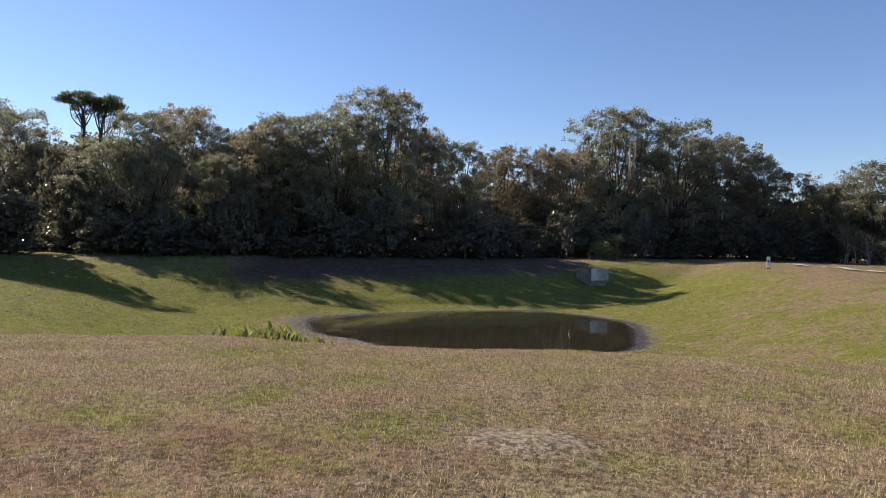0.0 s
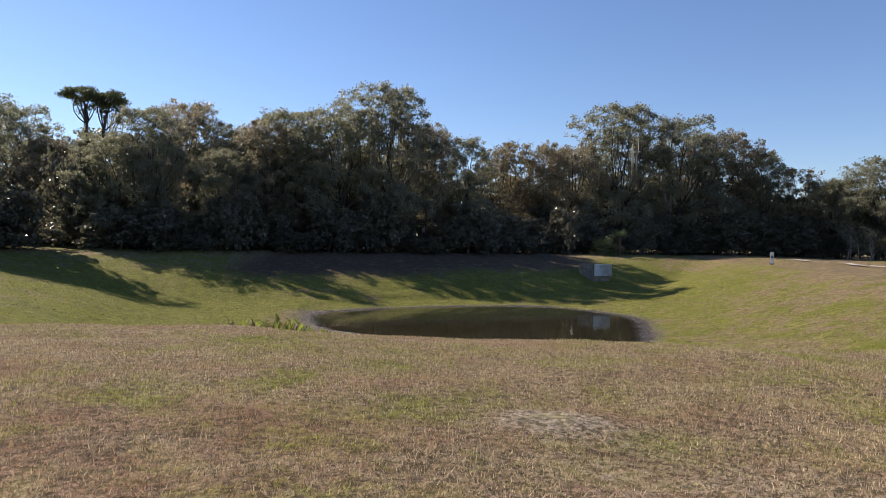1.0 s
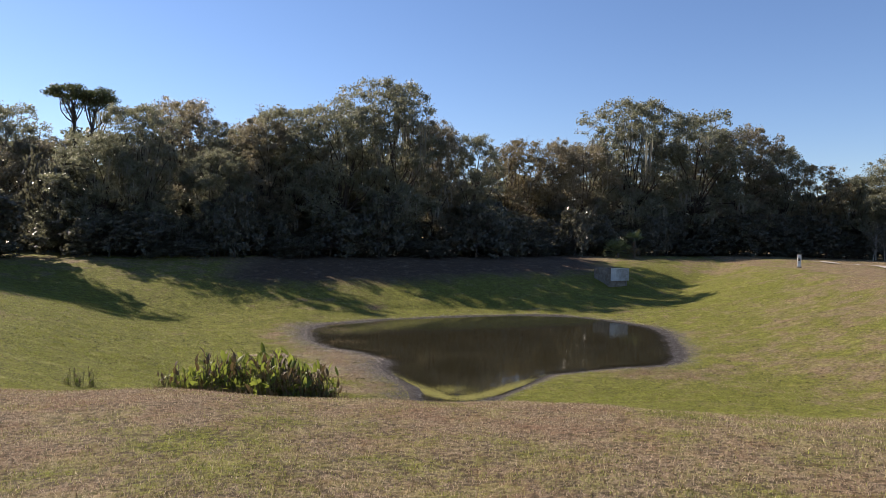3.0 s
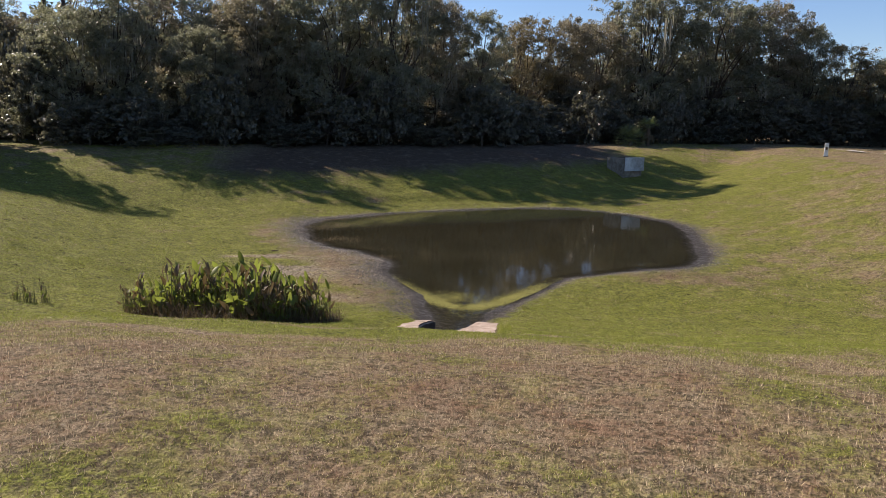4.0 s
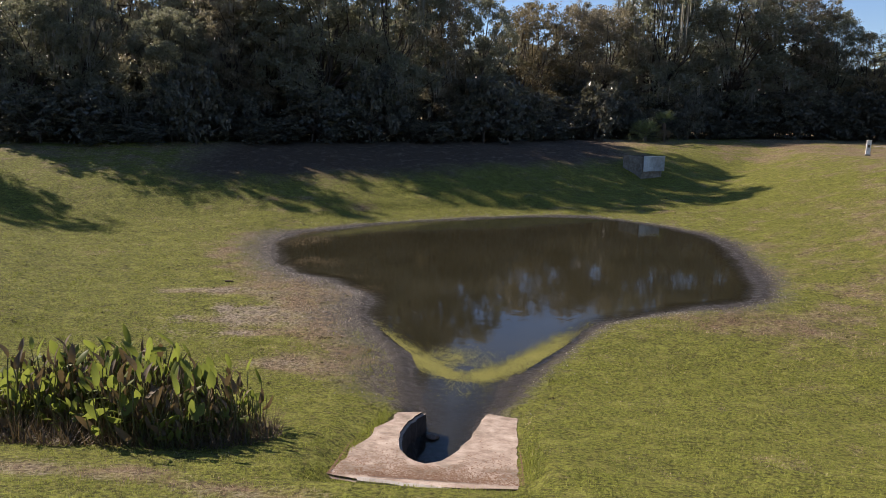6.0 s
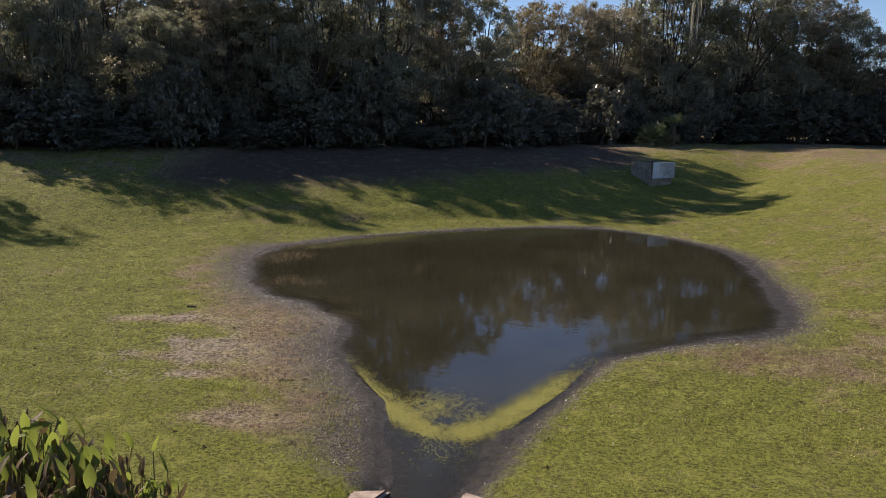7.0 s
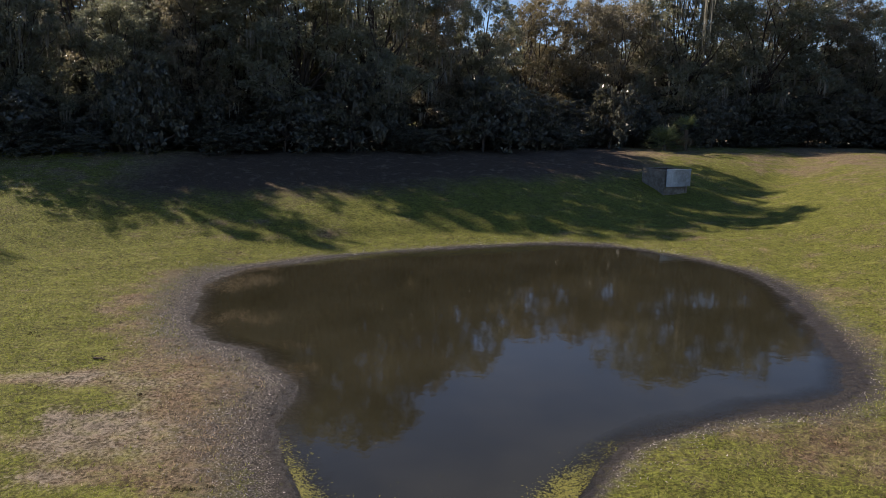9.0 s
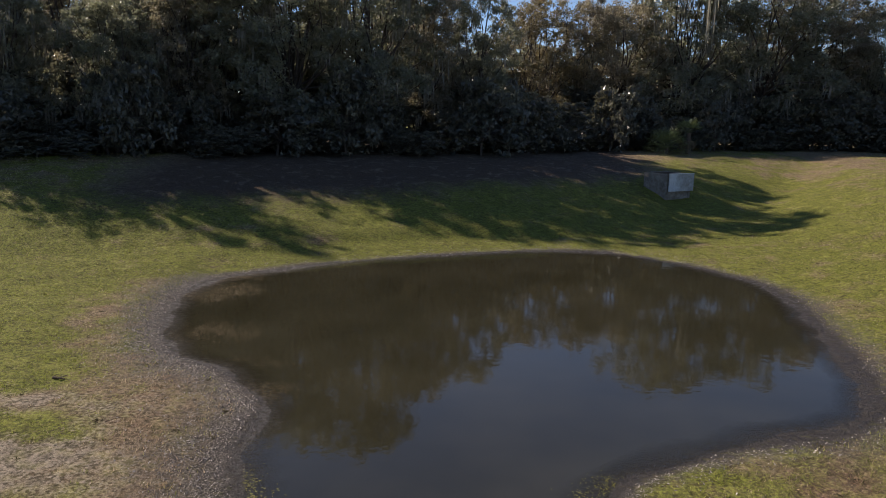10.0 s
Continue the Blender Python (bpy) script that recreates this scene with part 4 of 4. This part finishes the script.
def lawn(x, y, z, d):
    bare = cover(x, y, z, d)[1]
    return (d > 0.5) & ~on_apron(x, y) & (bare + rng.uniform(-0.3, 0.3, len(x)) < 0.55)


def clumped(x, y, z, d):
    f = bumpy(x, y, 2.3) + bumpy(x + 3, y, 5.3) + 0.8 * bumpy(x, y + 5, 9.7)
    return lawn(x, y, z, d) & (f + rng.normal(size=len(x)) * 0.25 > -0.25)


grass("short straw-brown and green mown grass on the bank top", *scatter(1000000, -13, 15, 2.6, 17.5, lambda x, y, z, d: lawn(x, y, z, d) & (np.abs(x - 0.8) < 1.2 + 0.74 * (y - 0.5)) & (rng.random(len(x)) < np.clip(7.5 / y, 0, 1))), 0.042, 0.0075, M_BLADE)
grass("mown grass on the slope beside the drain apron", *scatter(330000, -17, 17, 17, 30, clumped), 0.05, 0.012, M_BLADE_LOW)
grass("green grass round the pond", *scatter(300000, -28, 26, 28, 64, clumped), 0.06, 0.024, M_BLADE_LOW)


def tufts(label, x, y, z, d):
    """Coarse tufts: nine splayed blades each."""
    k = 9
    x, y, z, d = (np.repeat(v, k) for v in (x, y, z, d))
    x, y = x + rng.normal(size=len(x)) * 0.045, y + rng.normal(size=len(x)) * 0.045
    grass(label, x, y, z, d, 0.10, 0.018, M_BLADE_LOW)


tufts("coarse tufts of grass in the basin", *scatter(6500, -26, 24, 28, 60, lambda x, y, z, d: lawn(x, y, z, d) & (d > 0.9)))


def weeds():
    """Low dark clods and weeds dotted over the basin, each a flat heap of small blades."""
    k = 26
    x, y, z, d = scatter(2400, -26, 22, 26, 62, lambda x, y, z, d: (d > 0.6) & (bumpy(x, y, 0.8) + rng.normal(size=len(x)) * 0.5 > 0.1))
    size = np.minimum(rng.gamma(2.0, 0.022, len(x)) + 0.02, 0.14)
    x, y, z, size = (np.repeat(v, k) for v in (x, y, z, size))
    a, lean, l = rng.uniform(0, 2 * np.pi, len(x)), rng.uniform(0.4, 1.5, len(x)), rng.uniform(0.02, 0.06, len(x))
    foot = np.stack([x + rng.normal(size=len(x)) * size, y + rng.normal(size=len(x)) * size * 0.6, z - 0.004], 1)
    tip = foot + np.stack([np.cos(a) * np.sin(lean), np.sin(a) * np.sin(lean), np.cos(lean)], 1) * l[:, None]
    side = np.stack([-np.sin(a), np.cos(a), 0 * a], 1) * 0.014
    me = mesh_of("weeds", np.stack([foot - side, foot + side, tip], 1).reshape(-1, 3), np.arange(len(x) * 3).reshape(-1, 3), M_WEED_DARK)
    tagged(new("weeds", me), "small dark weeds and clods dotted over the grass", "weeds", kind="stuff")


weeds()


def litter(name, label, category, x, y, z, size, material, flat=0.25):
    n = len(x)
    a = rng.uniform(0, 2 * np.pi, n)
    l, w = size * rng.uniform(0.5, 1.5, n), size * rng.uniform(0.12, 0.5, n)
    c = np.stack([x, y, z], 1)
    t = rng.normal(size=n) * flat
    e = np.stack([np.cos(a), np.sin(a), t], 1) * l[:, None] / 2
    s = np.stack([-np.sin(a), np.cos(a), rng.normal(size=n) * flat], 1) * w[:, None] / 2
    v = np.stack([c - e, c - s * 0.9 + e * 0.1, c + e, c + s + e * 0.2], 1).reshape(-1, 3)
    return tagged(new(name, mesh_of(name, v, np.arange(n * 4).reshape(n, 4), material)), label, category, kind="stuff")


x, y, z, d = scatter(300000, -13, 14, 25.5, 57, lambda x, y, z, d: (cover(x, y, z, d)[3] < 0.25 + 0.5 * rng.random(len(x))) & (d < 0.3 + 0.9 * np.clip(-x / 4, 0, 1) * (y < 47) + rng.exponential(0.35, len(x))) & (rng.random(len(x)) < np.clip((y - 29.5) / 5, 0.15, 1)) & (rng.random(len(x)) < 0.7 + 0.5 * bumpy(x, y, 2.6) + 0.3 * bumpy(x, y, 7.3)) & ~on_apron(x, y))
litter("shore_litter", "grey dried plant litter along the muddy shore", "litter", x, y, z + 0.008, 0.048, M_DEBRIS, 0.6)

def line_distance(x, y, line):
    best = np.full(x.shape, 1e9)
    for (ax, ay), (bx, by) in zip(line, line[1:]):
        ex, ey = bx - ax, by - ay
        u = np.clip(((x - ax) * ex + (y - ay) * ey) / (ex * ex + ey * ey), 0, 1)
        best = np.minimum(best, np.hypot(x - ax - u * ex, y - ay - u * ey))
    return best


# Two arms of algae drift towards the mouth of the inlet, with thinner scum between them.
ARM_A = [(-3.6, 32.6), (-2.8, 30.9), (-1.95, 29.6), (-1.1, 28.75)]
ARM_B = [(-0.42, 28.75), (0.4, 29.5), (1.3, 30.75), (1.95, 32.1), (2.75, 33.2)]


def floating(x, y, z, d):
    wob = 0.5 * bumpy(x, y, 2.9) + 0.5 * bumpy(x, y, 7.7)
    a = np.exp(-(line_distance(x, y, ARM_A) / (0.26 + 0.10 * wob)) ** 2) * np.clip((32.3 - y) / 2.6, 0.06, 1)
    b = 1.15 * np.exp(-(line_distance(x, y, ARM_B) / (0.30 + 0.06 * wob)) ** 2) * np.clip((32.7 - y) / 2.2, 0.05, 1)
    film = 0.5 * np.exp(-((x + 1.3) / 0.85) ** 2 - ((y - 29.9) / 0.6) ** 2) + 0.14 * np.exp(-((x + 0.7) / 0.5) ** 2 - ((y - 28.3) / 0.8) ** 2)
    return (d < -0.1) & (rng.random(len(x)) < (a + b) * (0.85 + 0.5 * wob) + film * (0.5 + 0.8 * wob))


x, y, z, d = scatter(420000, -4.6, 3.2, 27.0, 34, floating)
litter("algae", "yellow-green floating algae in two arms along the pond inlet", "algae", x, y, 0 * z + 0.006, 0.044, M_ALGAE, 0.02)


n = 6500
x = np.clip(rng.normal(-1.0, 1.0, n), -2.45, 0.25)
y = np.minimum(21.95 + rng.exponential(0.42, n), 25.0) + 0.05 * np.abs(x)
k = (sample(LAT_D, x, y) > 0.1) & (np.abs(x + 1.15) > 0.25 + 0.28 * np.clip(y - 22.7, 0, 1)) | (y < 22.6)
litter("leaf_litter", "reddish-brown dead leaves and dirt lying on the drain apron", "litter", x[k], y[k], 1.203 - 0.2 * (y[k] - 21.9), 0.034, M_LITTER, 0.1)


def weed_mats(x, y, z, d):
    near = sum(a * np.exp(-((x - cx) / rx) ** 2 - ((y - cy) / ry) ** 2) for cx, cy, rx, ry, a in ((-8.9, 44.6, 1.3, 1.5, 1.0), (-7.6, 40.4, 1.3, 1.0, 1.1), (-9.3, 47.0, 1.0, 0.9, 0.7), (-4.2, 36.4, 0.9, 0.6, 0.6), (-5.4, 38.2, 1.2, 0.5, 0.5)))
    return (d < 0.05) & (near * (1.0 + 0.7 * bumpy(x, y, 1.9) + 0.5 * bumpy(x, y, 5.1)) + np.clip(0.35 + d * 0.7, 0, 1) > 0.25 + 0.9 * rng.random(len(x)))


x, y, z, d = scatter(180000, -11.5, -2.5, 33, 50, weed_mats)
litter("pond_weed", "brown rotting weed in the pond's shallows", "weed", x, y, 0 * z + 0.006, 0.034, M_WEED, 0.03)


def branch(x, y, turn, length):
    b = thing("fallen_branch", "dark stick-shaped stand-in for a clod on the grass", "branch")
    v = [tube(bent((-length / 2, 0, 0.03), (length / 2, 0, 0.04), 6, 0.05), np.linspace(0.035, 0.015, 6), 6), tube(bent((0, 0, 0.04), (length * 0.3, 0.16, 0.07), 4), np.linspace(0.018, 0.008, 4), 5)]
    part("limb", mesh_of("limb", *merge(v), M_WOOD, True), b)
    b.location = (x, y, h1(x, y))
    b.rotation_euler = (0, 0, turn)
    return b


# A dark clod lies here; the stick shape is added in its stead.
branch(-9.2, 35.95, -0.2, 0.32)


def apron_fringe():
    """Rough uncut grass leaning over the edges of the drain apron."""
    n = 5200
    u = rng.uniform(0, 1, n)
    edge = rng.integers(0, 3, n)
    off = np.abs(rng.normal(size=n)) * 0.13
    x = np.where(edge == 0, -2.5 + 0.42 * u - off + 0.03, np.where(edge == 1, -2.7 + 3.1 * u, 0.26 + 0.1 * u + off))
    y = np.where(edge == 1, 21.74 - off + 0.12 * np.clip(-x - 1.6, 0, 1), 21.9 + 3.9 * u)
    k = bumpy(x, y, 1.7) + rng.normal(size=n) * 0.3 > -0.35
    x, y = x[k], y[k]
    z, d = height(x, y), sample(LAT_D, x, y)
    grass("rough grass leaning over the edges of the drain apron", x, y, z, d, 0.12, 0.012, M_BLADE_LOW)


apron_fringe()


def sapling(x, y, high, turn):
    tree = thing("young_tree", "slim pale-stemmed young tree at the wood's edge", "tree", "young trees by the path")
    path = bent((0, 0, -0.2), (0.3 * math.cos(turn), 0.3 * math.sin(turn), high), 7, 0.04)
    wood = [tube(path, np.linspace(0.075, 0.02, 7), 6)]
    pts = []
    for k in range(9):
        c = path[3 + k % 4] + rng.normal(size=3) * (0.7, 0.7, 0.4) + (0, 0, 0.3)
        wood.append(tube(bent(path[2 + k % 4], c, 4), np.linspace(0.03, 0.008, 4), 4))
        pts.append(c + np.clip(rng.normal(size=(36, 3)), -1.6, 1.6) * (0.4, 0.4, 0.3))
    part("trunk", mesh_of("trunk", *merge(wood), M_PALE_BARK, True), tree, "slim pale grey stem")
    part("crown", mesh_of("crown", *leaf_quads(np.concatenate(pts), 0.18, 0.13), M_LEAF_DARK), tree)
    tree.location = (x, y, h1(x, y))
    return tree


for i in range(9):
    sapling(46.4 + 0.75 * i + 0.3 * math.sin(i * 2.1), 90.5 + 1.2 * math.sin(i * 1.7), 3.0 + 0.5 * math.sin(i * 2.9), i * 1.1)
